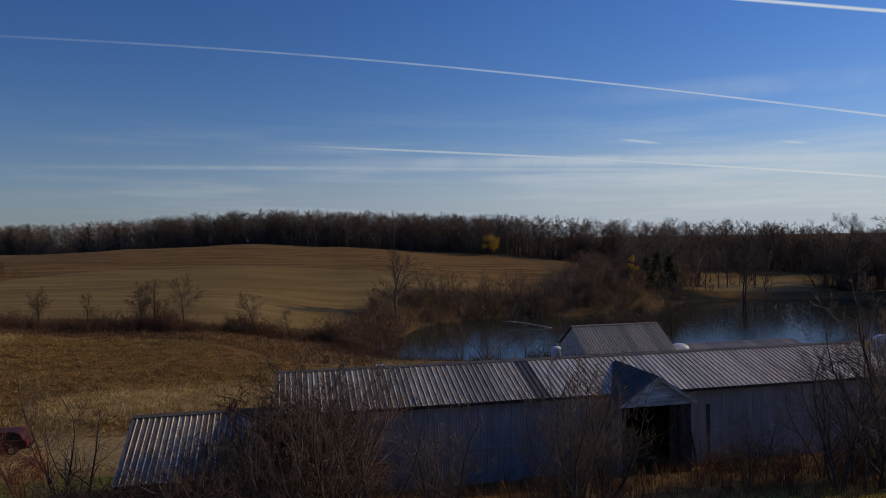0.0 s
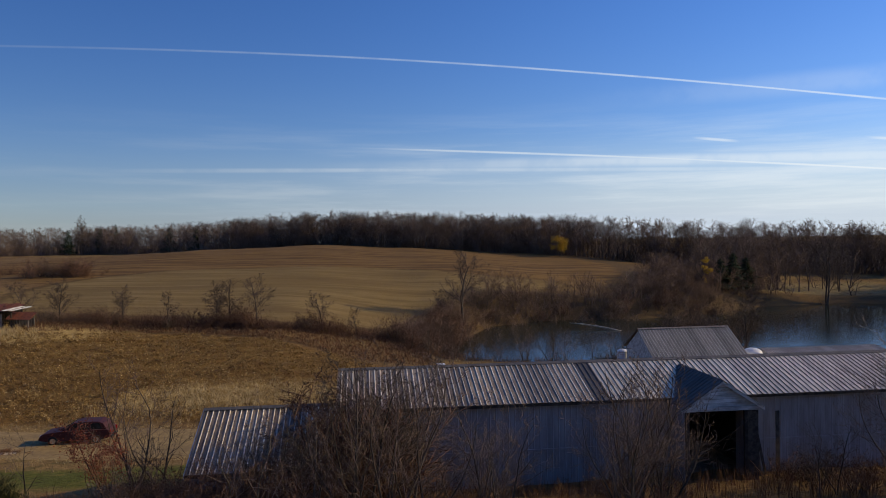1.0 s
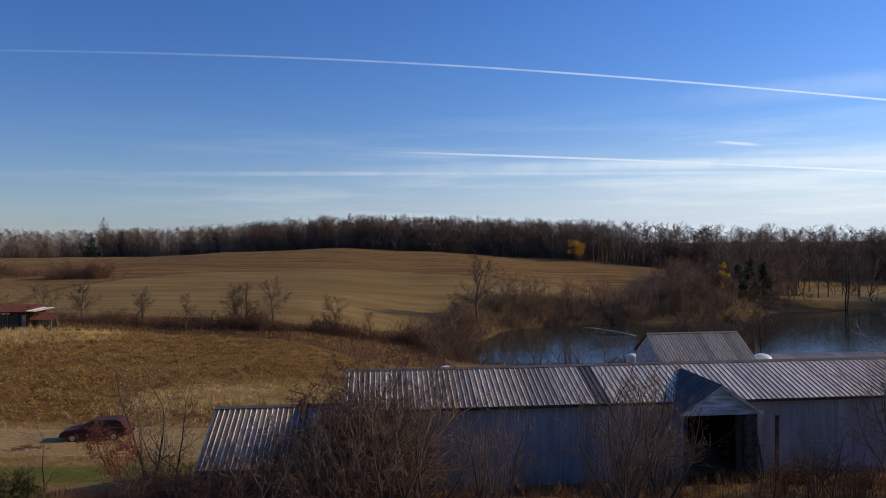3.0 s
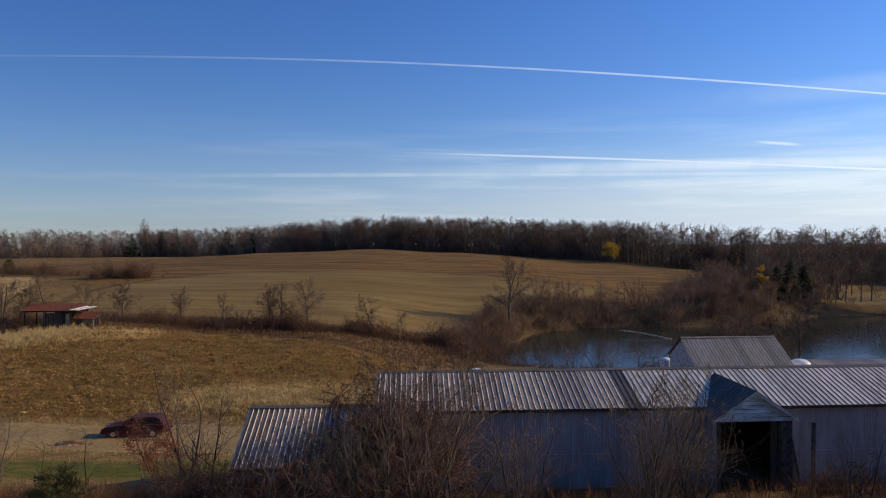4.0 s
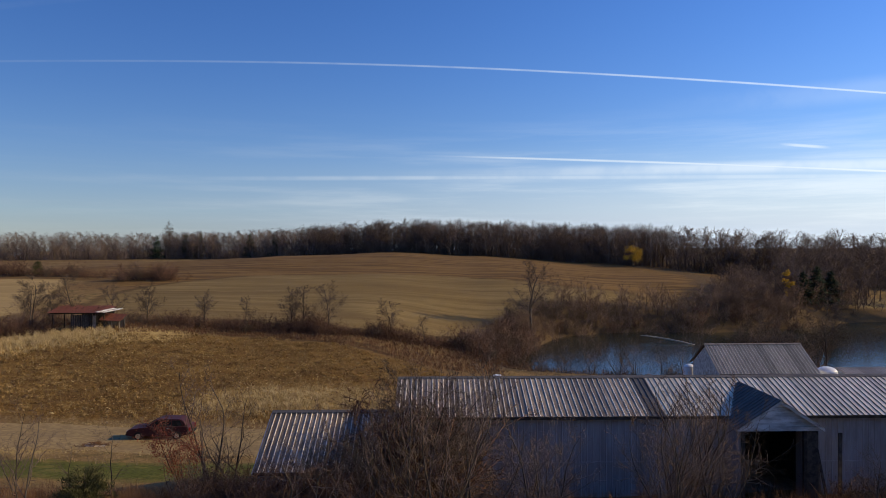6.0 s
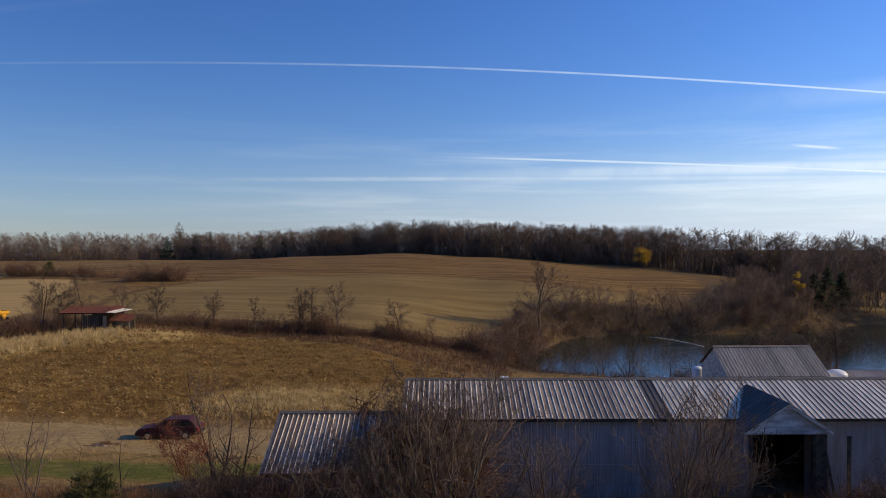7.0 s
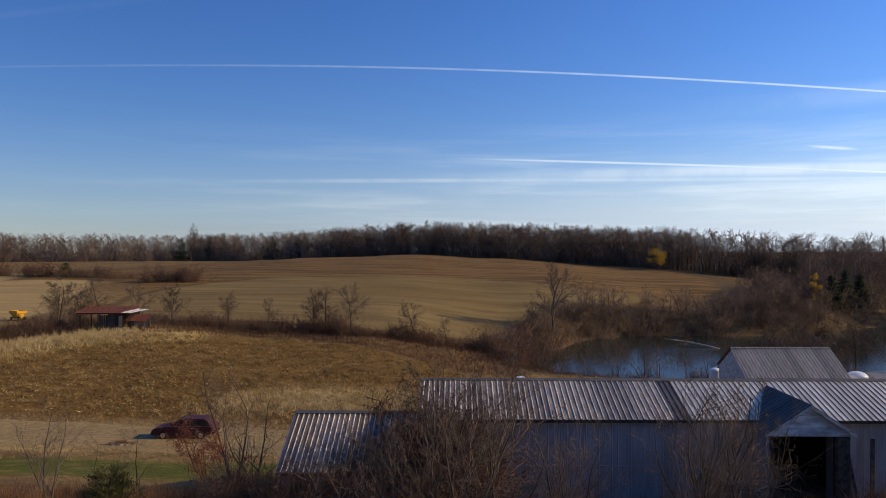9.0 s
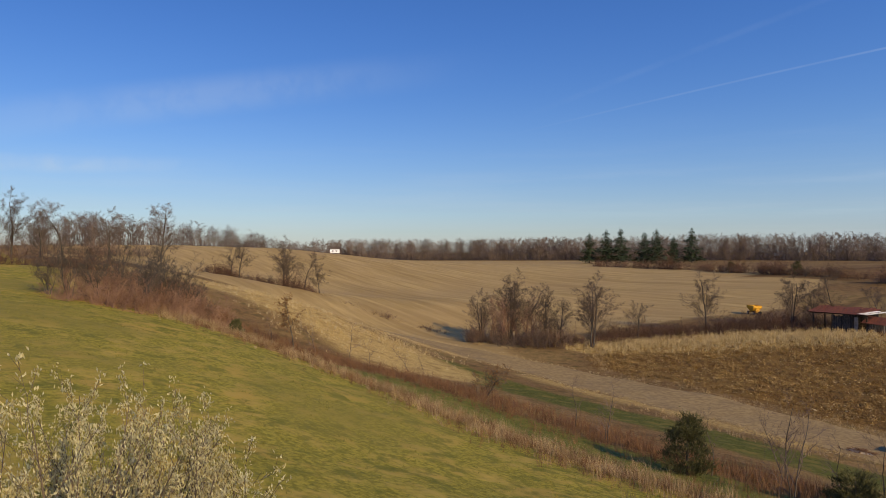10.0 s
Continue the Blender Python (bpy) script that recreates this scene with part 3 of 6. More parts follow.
# what grows where: distances to the edges of the covers, which the ground's material turns into ragged borders
edge_y = np.interp(GX, [p[0] for p in MEADOW_EDGE], [p[1] for p in MEADOW_EDGE])
covers = dict(
    corn=inside(GX, GY, CORN),
    tan=inside(GX, GY, TAN),
    west=inside(GX, GY, WEST),
    meadow=np.where(GX < 6, edge_y - GY, np.minimum(26 - GY, 40)),
    strip=3.2 - off_line(GX, GY, [(-72, 13), (-55, 18.5), (-44, 23.5), (-33, 26), (-22, 27), (-10, 27.5)]),
    verge=3.6 - off_line(GX, GY + 0.0, [(-62, 41), (-46, 42.5), (-30, 43.5), (-14, 43), (-2, 41)]),
    straw=np.maximum.reduce([6.6 - off_line(GX, GY, [(-58, 36), (-70, 36.5), (-80, 32), (-92, 26.5), (-106, 19.5)]), 4.6 - off_line(GX, GY, [(-70, 74), (-61, 84), (-52, 96), (-40, 101)]),
                              4.4 - off_line(GX, GY, [(-19, 70), (-12, 70.5), (-2, 70.5)]), 1.0 - off_line(GX, GY, [(-58, 50.5), (-42, 51), (-28, 50)])]),
    hill=np.minimum(np.minimum(GY - np.interp(GX, [-90, -68, -60, -48, -16, 6, 27, 60, 90], [176, 160, 171, 180, 185, 185, 178, 174, 180]), 330 - GY), np.minimum(GX + 115, 100 - GX)),
    lot=np.minimum(np.minimum(GY - 176, 198 - GY), np.minimum(GX - 100, 150 - GX)),
    litter=np.maximum.reduce([inside(GX, GY, L_) for L_ in LITTER]),
    track=0.9 - np.minimum(off_line(GX, GY, [(-47, 106), (-36, 106), (-27, 104.6), (-16, 101.5), (-6, 97)]), off_line(GX, GY, [(-44, 108.2), (-30, 107.4), (-18, 104.5), (-8, 100.6)])),
    rim=1.1 - np.abs(inside(GX, GY, TAN)),
    mud=9.0 - np.abs(inside(GX, GY, POND)),
)
for key, val in covers.items():
    a = gm.attributes.new(key, "FLOAT", "POINT")
    a.data.foreach_set("value", np.clip(val, -60, 60).astype(np.float32).ravel())

gmat = bpy.data.materials.new("farm_ground")
gmat.use_nodes = True
g = Nodes(gmat.node_tree)
co = g.add("ShaderNodeTexCoord").outputs["Object"]
fine, mid_n, big = g.noise(co, 5.0, 6.0, 0.65), g.noise(co, 0.7, 5.0, 0.6), g.noise(co, 0.06, 4.0, 0.55)
rows_n = g.noise(co, 1.0, 4.0, 0.6, (0.03, 0.55, 0.3))
edge_n = g.math("MULTIPLY_ADD", mid_n, 5.0, -2.5)


def cover(name, soft=1.2, ragged=1.0):
    d = g.add("ShaderNodeAttribute", attribute_name=name).outputs["Fac"]
    return g.step(g.math("ADD", d, g.math("MULTIPLY", edge_n, ragged)), -soft, soft)


def blend3(a, b, c, k1=fine, k2=mid_n):
    return g.mix(g.step(k2, 0.45, 0.70), g.mix(g.step(k1, 0.35, 0.65), a, b), c)


col = blend3((0.13, 0.078, 0.036), (0.25, 0.16, 0.078), (0.11, 0.075, 0.032))                  # rough dry pasture
col = g.mix(g.step(big, 0.45, 0.6), col, blend3((0.17, 0.11, 0.05), (0.31, 0.21, 0.095), (0.13, 0.10, 0.04)))
meadow = blend3((0.18, 0.165, 0.028), (0.36, 0.305, 0.058), (0.42, 0.315, 0.085))
meadow = g.mix(g.step(g.noise(co, 0.35, 5.0, 0.65), 0.52, 0.66, 0.0, 0.85), meadow, (0.40, 0.285, 0.075))
meadow = g.mix(g.step(g.noise(co, 0.9, 5.0, 0.6), 0.50, 0.66, 0.0, 0.75), meadow, (0.13, 0.135, 0.026))
meadow = g.mix(g.step(big, 0.5, 0.65, 0.0, 0.7), meadow, (0.24, 0.205, 0.05))
col = g.mix(cover("meadow", 0.8, 0.5), col, meadow)
lawn = blend3((0.055, 0.066, 0.013), (0.12, 0.128, 0.028), (0.18, 0.15, 0.045))
col = g.mix(cover("strip", 0.8, 0.5), col, blend3((0.085, 0.098, 0.018), (0.17, 0.175, 0.038), (0.20, 0.17, 0.05)))
col = g.mix(cover("verge", 1.0, 0.7), col, lawn)
tan = g.mix(g.step(rows_n, 0.35, 0.65), (0.33, 0.235, 0.105), (0.50, 0.37, 0.18))
tan = g.mix(g.step(big, 0.35, 0.65, 0.0, 0.6), tan, (0.42, 0.30, 0.155))
tan = g.mix(g.step(g.noise(co, 1.0, 3.0, 0.5, (0.012, 0.16, 0.1)), 0.5, 0.66, 0.0, 0.32), tan, (0.22, 0.145, 0.06))
tan = g.mix(g.step(fine, 0.3, 0.7, 0.0, 0.35), tan, (0.28, 0.19, 0.10))
col = g.mix(cover("west", 1.5, 0.8), col, tan)
low_tan = g.mix(g.step(rows_n, 0.35, 0.65), (0.172, 0.121, 0.055), (0.255, 0.186, 0.09))
low_tan = g.mix(g.step(g.noise(co, 1.0, 3.0, 0.5, (0.02, 0.25, 0.1)), 0.5, 0.64, 0.0, 0.55), low_tan, (0.145, 0.098, 0.048))
low_tan = g.mix(g.step(big, 0.4, 0.65, 0.0, 0.5), low_tan, (0.21, 0.142, 0.058))
col = g.mix(cover("tan", 1.5, 0.8), col, low_tan)
hill = g.mix(g.step(rows_n, 0.35, 0.65), (0.10, 0.058, 0.024), (0.25, 0.155, 0.062))
hill = g.mix(g.step(fine, 0.3, 0.7, 0.0, 0.4), hill, (0.14, 0.085, 0.04))
col = g.mix(cover("hill", 1.5, 0.8), col, hill)
col = g.mix(g.math("MULTIPLY", cover("rim", 0.9, 0.3), 0.7), col, (0.085, 0.055, 0.024))
corn = blend3((0.085, 0.045, 0.014), (0.235, 0.138, 0.044), (0.14, 0.079, 0.026))
corn = g.mix(g.step(g.noise(co, 1.0, 3.0, 0.5, (0.05, 0.45, 0.1)), 0.42, 0.62, 0.0, 0.45), corn, (0.25, 0.16, 0.06))
col = g.mix(cover("corn", 0.8, 0.6), col, corn)
col = g.mix(g.math("MULTIPLY", cover("straw", 1.2, 0.9), 0.9), col, blend3((0.36, 0.25, 0.10), (0.56, 0.42, 0.19), (0.28, 0.19, 0.08)))
col = g.mix(cover("lot", 4.0, 1.0), col, blend3((0.18, 0.135, 0.075), (0.30, 0.24, 0.14), (0.14, 0.12, 0.05)))
col = g.mix(g.math("MULTIPLY", cover("track", 0.5, 0.3), 0.75), col, (0.085, 0.052, 0.028))
col = g.mix(cover("litter", 2.5, 1.2), col, blend3((0.075, 0.048, 0.028), (0.15, 0.098, 0.056), (0.11, 0.085, 0.04)))
col = g.mix(g.math("MULTIPLY", cover("mud", 2.5, 1.0), 0.8), col, (0.10, 0.068, 0.04))
col = g.mix(1.0, col, (1.03, 0.99, 0.80), "MULTIPLY")                                              # dry, late-season warmth
gb = g.add("ShaderNodeBump", {"Strength": 0.6, "Distance": 0.10, "Height": g.math("ADD", fine, g.math("MULTIPLY", mid_n, 1.5))})
gs = g.add("ShaderNodeBsdfPrincipled", {"Base Color": col, "Roughness": 0.95, "Specular IOR Level": 0.1, "Normal": gb.outputs[0]})
g.add("ShaderNodeOutputMaterial", {"Surface": gs.outputs[0]})
gm.materials.append(gmat)
tagged(new("ground", gm), "rolling farmland with green meadow, tan harvested fields and rough dry grass", "ground", kind="structure")

# pond water
wm = bpy.data.materials.new("pond_water")
wm.use_nodes = True
t = Nodes(wm.node_tree)
co = t.add("ShaderNodeTexCoord").outputs["Object"]
rip = t.add("ShaderNodeBump", {"Strength": 0.55, "Distance": 0.03, "Height": t.noise(co, 3.2, 3.0, 0.5, (0.6, 1.0, 1.0))})
ws = t.add("ShaderNodeBsdfPrincipled", {"Base Color": (0.018, 0.026, 0.022, 1), "Roughness": 0.07, "IOR": 1.33, "Specular IOR Level": 0.5, "Normal": rip.outputs[0]})
t.add("ShaderNodeOutputMaterial", {"Surface": ws.outputs[0]})
wg = Geo()
cx, cy = 75, 128
loop = [(cx + (px - cx) * 1.12, cy + (py - cy) * 1.16) for px, py in POND]
wg.v = [(*p, WATER) for p in loop] + [(*p, WATER - 0.5) for p in loop]
k = len(loop)
wg.f = [tuple(range(k)), tuple(range(k, 2 * k))[::-1]] + [(i, k + i, k + (i + 1) % k, (i + 1) % k) for i in range(k)]
tagged(new("water", wg.mesh("water", wm)), "still dark pond mirroring bare trees and blue sky", "pond", kind="structure")

# farm lane
rg = Geo()
lane = []
for (a, b) in zip(ROAD, ROAD[1:]):
    n = max(2, int(math.dist(a, b) / 1.2))
    lane += [(a[0] + (b[0] - a[0]) * i / n, a[1] + (b[1] - a[1]) * i / n) for i in range(n)]
lane.append(ROAD[-1])
for _ in range(6):
    lane = [lane[0]] + [tuple((lane[i - 1][c] + 2 * lane[i][c] + lane[i + 1][c]) / 4 for c in (0, 1)) for i in range(1, len(lane) - 1)] + [lane[-1]]
rng = random.Random(5)
ACROSS = 14
for i, p in enumerate(lane):
    q, r = lane[max(0, i - 1)], lane[min(len(lane) - 1, i + 1)]
    d = Vector((r[0] - q[0], r[1] - q[1])).normalized()
    nrm = Vector((-d.y, d.x))
    half = 4.7 - 1.9 * float(ease(-p[0], 60, 110)) + 0.25 * math.sin(i * 0.7) + rng.uniform(-0.15, 0.15)
    for k in range(ACROSS + 1):
        s = (k / ACROSS * 2 - 1) * half
        px, py = p[0] + nrm.x * s, p[1] + nrm.y * s
        lift = 0.07 - 0.16 * max(0.0, abs(s) / half - 0.86) / 0.14
        rut = -0.03 * math.exp(-((abs(s + 0.6) - 0.9) / 0.25) ** 2)
        rg.v.append((px, py, land(px, py) + lift + rut))
for i in range(len(lane) - 1):
    for k in range(ACROSS):
        a = i * (ACROSS + 1) + k
        rg.f.append((a, a + ACROSS + 1, a + ACROSS + 2, a + 1))
dirt = surface("pale_dirt_lane", (0.25, 0.168, 0.068), (0.37, 0.262, 0.115), 2.2, 0.95, 0.0, 0.4, stain=(0.21, 0.145, 0.07), stain_scale=0.22, stain_amount=0.6)
tagged(new("road", rg.mesh("road", dirt, True)), "wide tan dirt farm lane with wheel ruts", "road", kind="structure")
# ---- buildings ----
SHEET = 0.81


def sheet_mesh(length, material):
    """One ribbed roofing sheet: it lies from y = 0 to its length, three narrow ribs across its 0.81 m; dirt lies in the
    pans; sunlight on the ribs and, on pale sheets, shade on their flanks are put into the colour.
    """
    rib, outline = SHEET / 3, []
    for i in range(3):
        x = i * rib
        outline += [(x, 0.0), (x + 0.186, 0.0), (x + 0.196, 0.034), (x + 0.228, 0.034), (x + 0.244, 0.0)]
    outline.append((SHEET, 0.0))
    gq = Geo()
    for s in (0.0, length):
        gq.v += [(x, s, zz) for x, zz in outline] + [(x, s, zz - 0.012) for x, zz in outline]
    k = len(outline)
    raised = []
    for i in range(k - 1):
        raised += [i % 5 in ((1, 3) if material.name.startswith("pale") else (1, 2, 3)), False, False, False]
        gq.f.append((i, i + 1, 2 * k + i + 1, 2 * k + i))
        gq.f.append((k + i, 3 * k + i, 3 * k + i + 1, k + i + 1))
        gq.f.append((i, k + i, k + i + 1, i + 1))
        gq.f.append((2 * k + i, 2 * k + i + 1, 3 * k + i + 1, 3 * k + i))
    me = gq.mesh("roof_sheet", material)
    me.materials.append({"galvanised_roof_sheet": M["rib"], "pale_sheen_roof_sheet": M["shade_rib"], "weathered_roof_sheet": M["old_rib"], "rusty_red_roof_sheet": M["rust_rib"]}.get(material.name, material))
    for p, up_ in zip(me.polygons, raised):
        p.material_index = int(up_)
    return me


def roof_slope(parent, x0, x1, eave, ridge, material, rng, name="roof_sheet", odd=-1):
    """Sheets side by side from x0 to x1, from the eave (y, z) up to the ridge (y, z); the one numbered odd is a darker repair."""
    run = math.dist(eave, ridge)
    n = max(1, round(abs(x1 - x0) / SHEET))
    me = sheet_mesh(run + 0.06, material)
    tilt = math.degrees(math.atan2(ridge[1] - eave[1], abs(ridge[0] - eave[0])))
    back = ridge[0] < eave[0]
    for i in range(n):
        ob = new(name, me if i != odd else sheet_mesh(run + 0.06, M["slate_roof"]))
        ob.parent = parent
        w_ = (x1 - x0) / n
        xx = x0 + (i + (1 if back else 0)) * w_
        ob.matrix_basis = pose(xx, eave[0], eave[1] + rng.uniform(0, 0.012), tilt, 0, 180 if back else 0) @ Matrix.Diagonal((w_ / SHEET, 1, 1, 1))


def batten_wall(parent, name, a, b, z0, z1, material, lean=0.16):
    """A wall of upright ribbed cladding from a to b (x, y), its foot following z0."""
    gq = Geo()
    d = Vector((b[0] - a[0], b[1] - a[1]))
    n = max(1, round(d.length / 0.30))
    d.normalize()
    nrm = Vector((d.y, -d.x))
    L = math.dist(a, b)
    outline = [(0.0, 0.0)]
    for i in range(n):
        s = i * L / n
        outline += [(s + 0.02, 0.0), (s + 0.035, 0.009), (s + 0.065, 0.009), (s + 0.08, 0.0)]
    outline += [(L, 0.0), (L, -0.14), (0.0, -0.14)]
    pts = [(a[0] + d.x * s + nrm.x * o, a[1] + d.y * s + nrm.y * o) for s, o in outline]
    gq.prism(pts, z0, z1, "z")
    return part(name, gq, material, parent)


def gable(parent, name, x, thick, y0, y1, z0, eave_z, ridge, material):
    """An end wall across y with a gable, at x."""
    gq = Geo().prism([(y0, z0), (y1, z0), (y1, eave_z), (ridge[0], ridge[1]), (y0, eave_z)], x, x + thick, "x")
    return part(name, gq, material, parent)


# long barn with a gabled entrance
rng = random.Random(11)
BX0, BX1, EY, EZ, RY, RZ, BYB = -1.9, 31.6, 33.5, 6.05, 37.2, 7.28, 40.9
barn = thing("barn", (0, 0, 0), "long low white barn with a ribbed metal roof", "barn")
WY = EY + 0.35
OPEN0, OPEN1, OPENZ = 14.2, 16.9, 5.68
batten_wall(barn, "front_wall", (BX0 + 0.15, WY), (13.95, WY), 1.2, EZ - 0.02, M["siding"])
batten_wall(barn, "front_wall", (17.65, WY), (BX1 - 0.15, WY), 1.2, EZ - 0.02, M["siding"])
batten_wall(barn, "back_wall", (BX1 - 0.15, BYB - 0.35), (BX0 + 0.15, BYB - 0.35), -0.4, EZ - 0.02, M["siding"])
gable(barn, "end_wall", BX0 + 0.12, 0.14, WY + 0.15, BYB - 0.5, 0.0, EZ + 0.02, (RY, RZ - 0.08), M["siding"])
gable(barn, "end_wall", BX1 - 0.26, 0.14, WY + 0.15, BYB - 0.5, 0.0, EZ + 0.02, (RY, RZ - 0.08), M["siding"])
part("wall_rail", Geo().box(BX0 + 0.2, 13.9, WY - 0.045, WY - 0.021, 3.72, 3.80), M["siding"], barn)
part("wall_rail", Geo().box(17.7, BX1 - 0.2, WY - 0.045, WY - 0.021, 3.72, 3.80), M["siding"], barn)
part("footing", Geo().box(BX0 + 0.1, BX1 - 0.1, WY + 0.02, BYB - 0.4, -1.5, 1.25), M["concrete"], barn, "old concrete footing")
part("floor", Geo().box(BX0 + 0.3, BX1 - 0.3, WY + 0.16, BYB - 0.5, 1.6, 2.1), M["stone"], barn, "dirt floor")
part("eave_board", Geo().box(BX0, BX1, EY + 0.05, EY + 0.09, EZ - 0.16, EZ - 0.03), M["dark_wood"], barn)
part("eave_board", Geo().box(BX0, BX1, BYB - 0.07, BYB - 0.03, EZ - 0.20, EZ - 0.03), M["boards"], barn)
for gx_ in (BX0, BX1 - 0.04):
    part("rake_board", Geo().prism([(EY, EZ - 0.18), (RY, RZ - 0.18), (BYB, EZ - 0.18), (BYB, EZ - 0.02), (RY, RZ - 0.02), (EY, EZ - 0.02)], gx_, gx_ + 0.04, "x"), M["boards"], barn)
SEAM = BX0 + 16 * SHEET                             # browner sheets end here; beyond, the sun's sheen is put into a paler colour
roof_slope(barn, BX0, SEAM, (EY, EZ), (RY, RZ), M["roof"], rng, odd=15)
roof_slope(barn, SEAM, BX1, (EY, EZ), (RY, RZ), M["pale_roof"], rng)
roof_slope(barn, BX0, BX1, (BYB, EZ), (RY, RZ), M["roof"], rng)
cap = [(RY - 0.22, RZ - 0.02), (RY, RZ + 0.07), (RY + 0.22, RZ - 0.02), (RY + 0.22, RZ - 0.035), (RY, RZ + 0.05), (RY - 0.22, RZ - 0.035)]
part("ridge_cap", Geo().prism(cap, BX0, BX1, "x"), M["slate_roof"], barn, "dark weathered ridge cap")
# gabled entrance
PX, PZ, PE, PY0 = 15.78, 7.12, 5.88, 32.05
PL, PR = 13.88, 17.68
pitch_run = math.hypot(PX - PL, PZ - PE)
for side in (0, 1):
    sheet = sheet_mesh(pitch_run + 0.12, M["slate_roof"])
    n = 5
    for i in range(n):
        # sheets run from the low edge to the ridge across x, laid along y
        ob = new("entrance_roof_sheet", sheet)
        ob.parent = barn
        tilt = math.degrees(math.atan2(PZ - PE, PX - PL))
        if side == 0:
            ob.matrix_basis = pose(PL - 0.10, PY0 - 0.2 + (i + 1) * 0.92, PE - 0.06, tilt, 0, -90) @ Matrix.Diagonal((0.92 / SHEET, 1, 1, 1))
        else:
            ob.matrix_basis = pose(PR + 0.10, PY0 - 0.2 + i * 0.92, PE - 0.06, tilt, 0, 90) @ Matrix.Diagonal((0.92 / SHEET, 1, 1, 1))
rows_of_board = 7
for i in range(rows_of_board):
    za, zb = PE + (PZ - PE) * i / rows_of_board, PE + (PZ - PE) * (i + 1) / rows_of_board - 0.012
    ha, hb = (PX - PL) * (1 - i / rows_of_board) - 0.08, (PX - PL) * (1 - (i + 1) / rows_of_board) - 0.02
    part("gable_board", Geo().prism([(PX - ha, za), (PX + ha, za), (PX + max(hb, 0.02), zb), (PX - max(hb, 0.02), zb)], PY0 + 0.05 - 0.004 * (i % 2), PY0 + 0.09), M["boards"], barn)
part("lintel", Geo().box(PL + 0.05, PR - 0.05, PY0 - 0.01, PY0 + 0.12, OPENZ, PE - 0.01), M["boards"], barn, bevel=0.012)
for sx in (-1, 1):
    e = PX + sx * (PX - PL + 0.12)
    part("rake_board", Geo().prism([(PX, PZ + 0.02), (PX, PZ - 0.15), (e, PE - 0.21), (e, PE - 0.05)], PY0 - 0.16, PY0 - 0.12), M["boards"], barn)
part("door_post", Geo().box(OPEN0 - 0.16, OPEN0, PY0, PY0 + 0.14, 1.6, OPENZ), M["dark_wood"], barn, bevel=0.01)
part("door_post", Geo().box(OPEN1, OPEN1 + 0.16, PY0, PY0 + 0.14, 1.6, OPENZ), M["dark_wood"], barn, bevel=0.01)
batten_wall(barn, "entrance_side_wall", (PL + 0.1, WY), (PL + 0.1, PY0 + 0.1), 1.2, PE, M["siding"])
batten_wall(barn, "entrance_side_wall", (PR - 0.1, PY0 + 0.1), (PR - 0.1, WY), 1.2, PE, M["siding"])
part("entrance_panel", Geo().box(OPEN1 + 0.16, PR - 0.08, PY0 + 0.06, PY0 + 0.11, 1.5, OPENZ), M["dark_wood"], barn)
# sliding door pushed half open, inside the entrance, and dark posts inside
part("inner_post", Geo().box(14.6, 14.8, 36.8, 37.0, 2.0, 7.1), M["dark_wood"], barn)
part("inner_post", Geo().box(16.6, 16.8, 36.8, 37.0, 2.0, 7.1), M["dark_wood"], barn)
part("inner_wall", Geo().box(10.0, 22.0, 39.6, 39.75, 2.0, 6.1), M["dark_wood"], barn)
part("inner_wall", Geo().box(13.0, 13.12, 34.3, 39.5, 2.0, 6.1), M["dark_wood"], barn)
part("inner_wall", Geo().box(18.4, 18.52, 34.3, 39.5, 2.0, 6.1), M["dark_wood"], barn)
# white vent on the back slope, by the ridge
vent = thing("roof_vent", (3.4, 37.75, RZ - 0.34), "small white metal vent box on the barn ridge", "vent")
part("box", Geo().box(-0.18, 0.18, -0.16, 0.16, -0.1, 0.30), M["white"], vent, bevel=0.02)
part("hood", Geo().prism([(-0.25, 0.30), (0.25, 0.30), (0.19, 0.37), (-0.19, 0.37)], -0.2, 0.2), M["white"], vent)


def leaning_board(x, y, top, dx, dy, w_):
    z = land(x, y)
    b_ = thing("leaning_board", (x, y, z), "old dark board leaning on the barn wall", "board", "boards leaning on the barn")
    gq = Geo()
    gq.v = [(0, 0, -0.05), (w_, 0, -0.05), (w_, 0.05, -0.05), (0, 0.05, -0.05), (dx, dy, top), (dx + w_, dy, top), (dx + w_, dy + 0.05, top), (dx, dy + 0.05, top)]
    gq.f = [(0, 3, 2, 1), (4, 5, 6, 7), (0, 1, 5, 4), (1, 2, 6, 5), (2, 3, 7, 6), (3, 0, 4, 7)]
    part("plank", gq, M["dark_wood"], b_)


leaning_board(18.1, 33.0, 3.1, 0.12, 0.72, 0.16)
leaning_board(18.9, 32.8, 2.9, 0.55, 0.90, 0.18)
leaning_board(18.5, 33.1, 2.2, -0.15, 0.62, 0.12)

# lower shed built on to the barn's end
shed = thing("shed", (0, 0, 0), "low white shed with ribbed metal roof joining the long barn", "shed")
SX0, SX1, SEY, SEZ, SRY, SRZ, SBY = -8.2, -1.95, 31.9, 3.98, 36.0, 5.83, 40.1
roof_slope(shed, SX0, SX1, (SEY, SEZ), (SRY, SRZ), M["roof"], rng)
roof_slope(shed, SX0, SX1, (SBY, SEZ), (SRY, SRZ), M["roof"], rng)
part("ridge_cap", Geo().prism([(y - RY + SRY, z - RZ + SRZ) for y, z in cap], SX0, SX1, "x"), M["slate_roof"], shed)
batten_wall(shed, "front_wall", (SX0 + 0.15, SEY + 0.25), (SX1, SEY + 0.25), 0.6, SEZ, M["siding"])
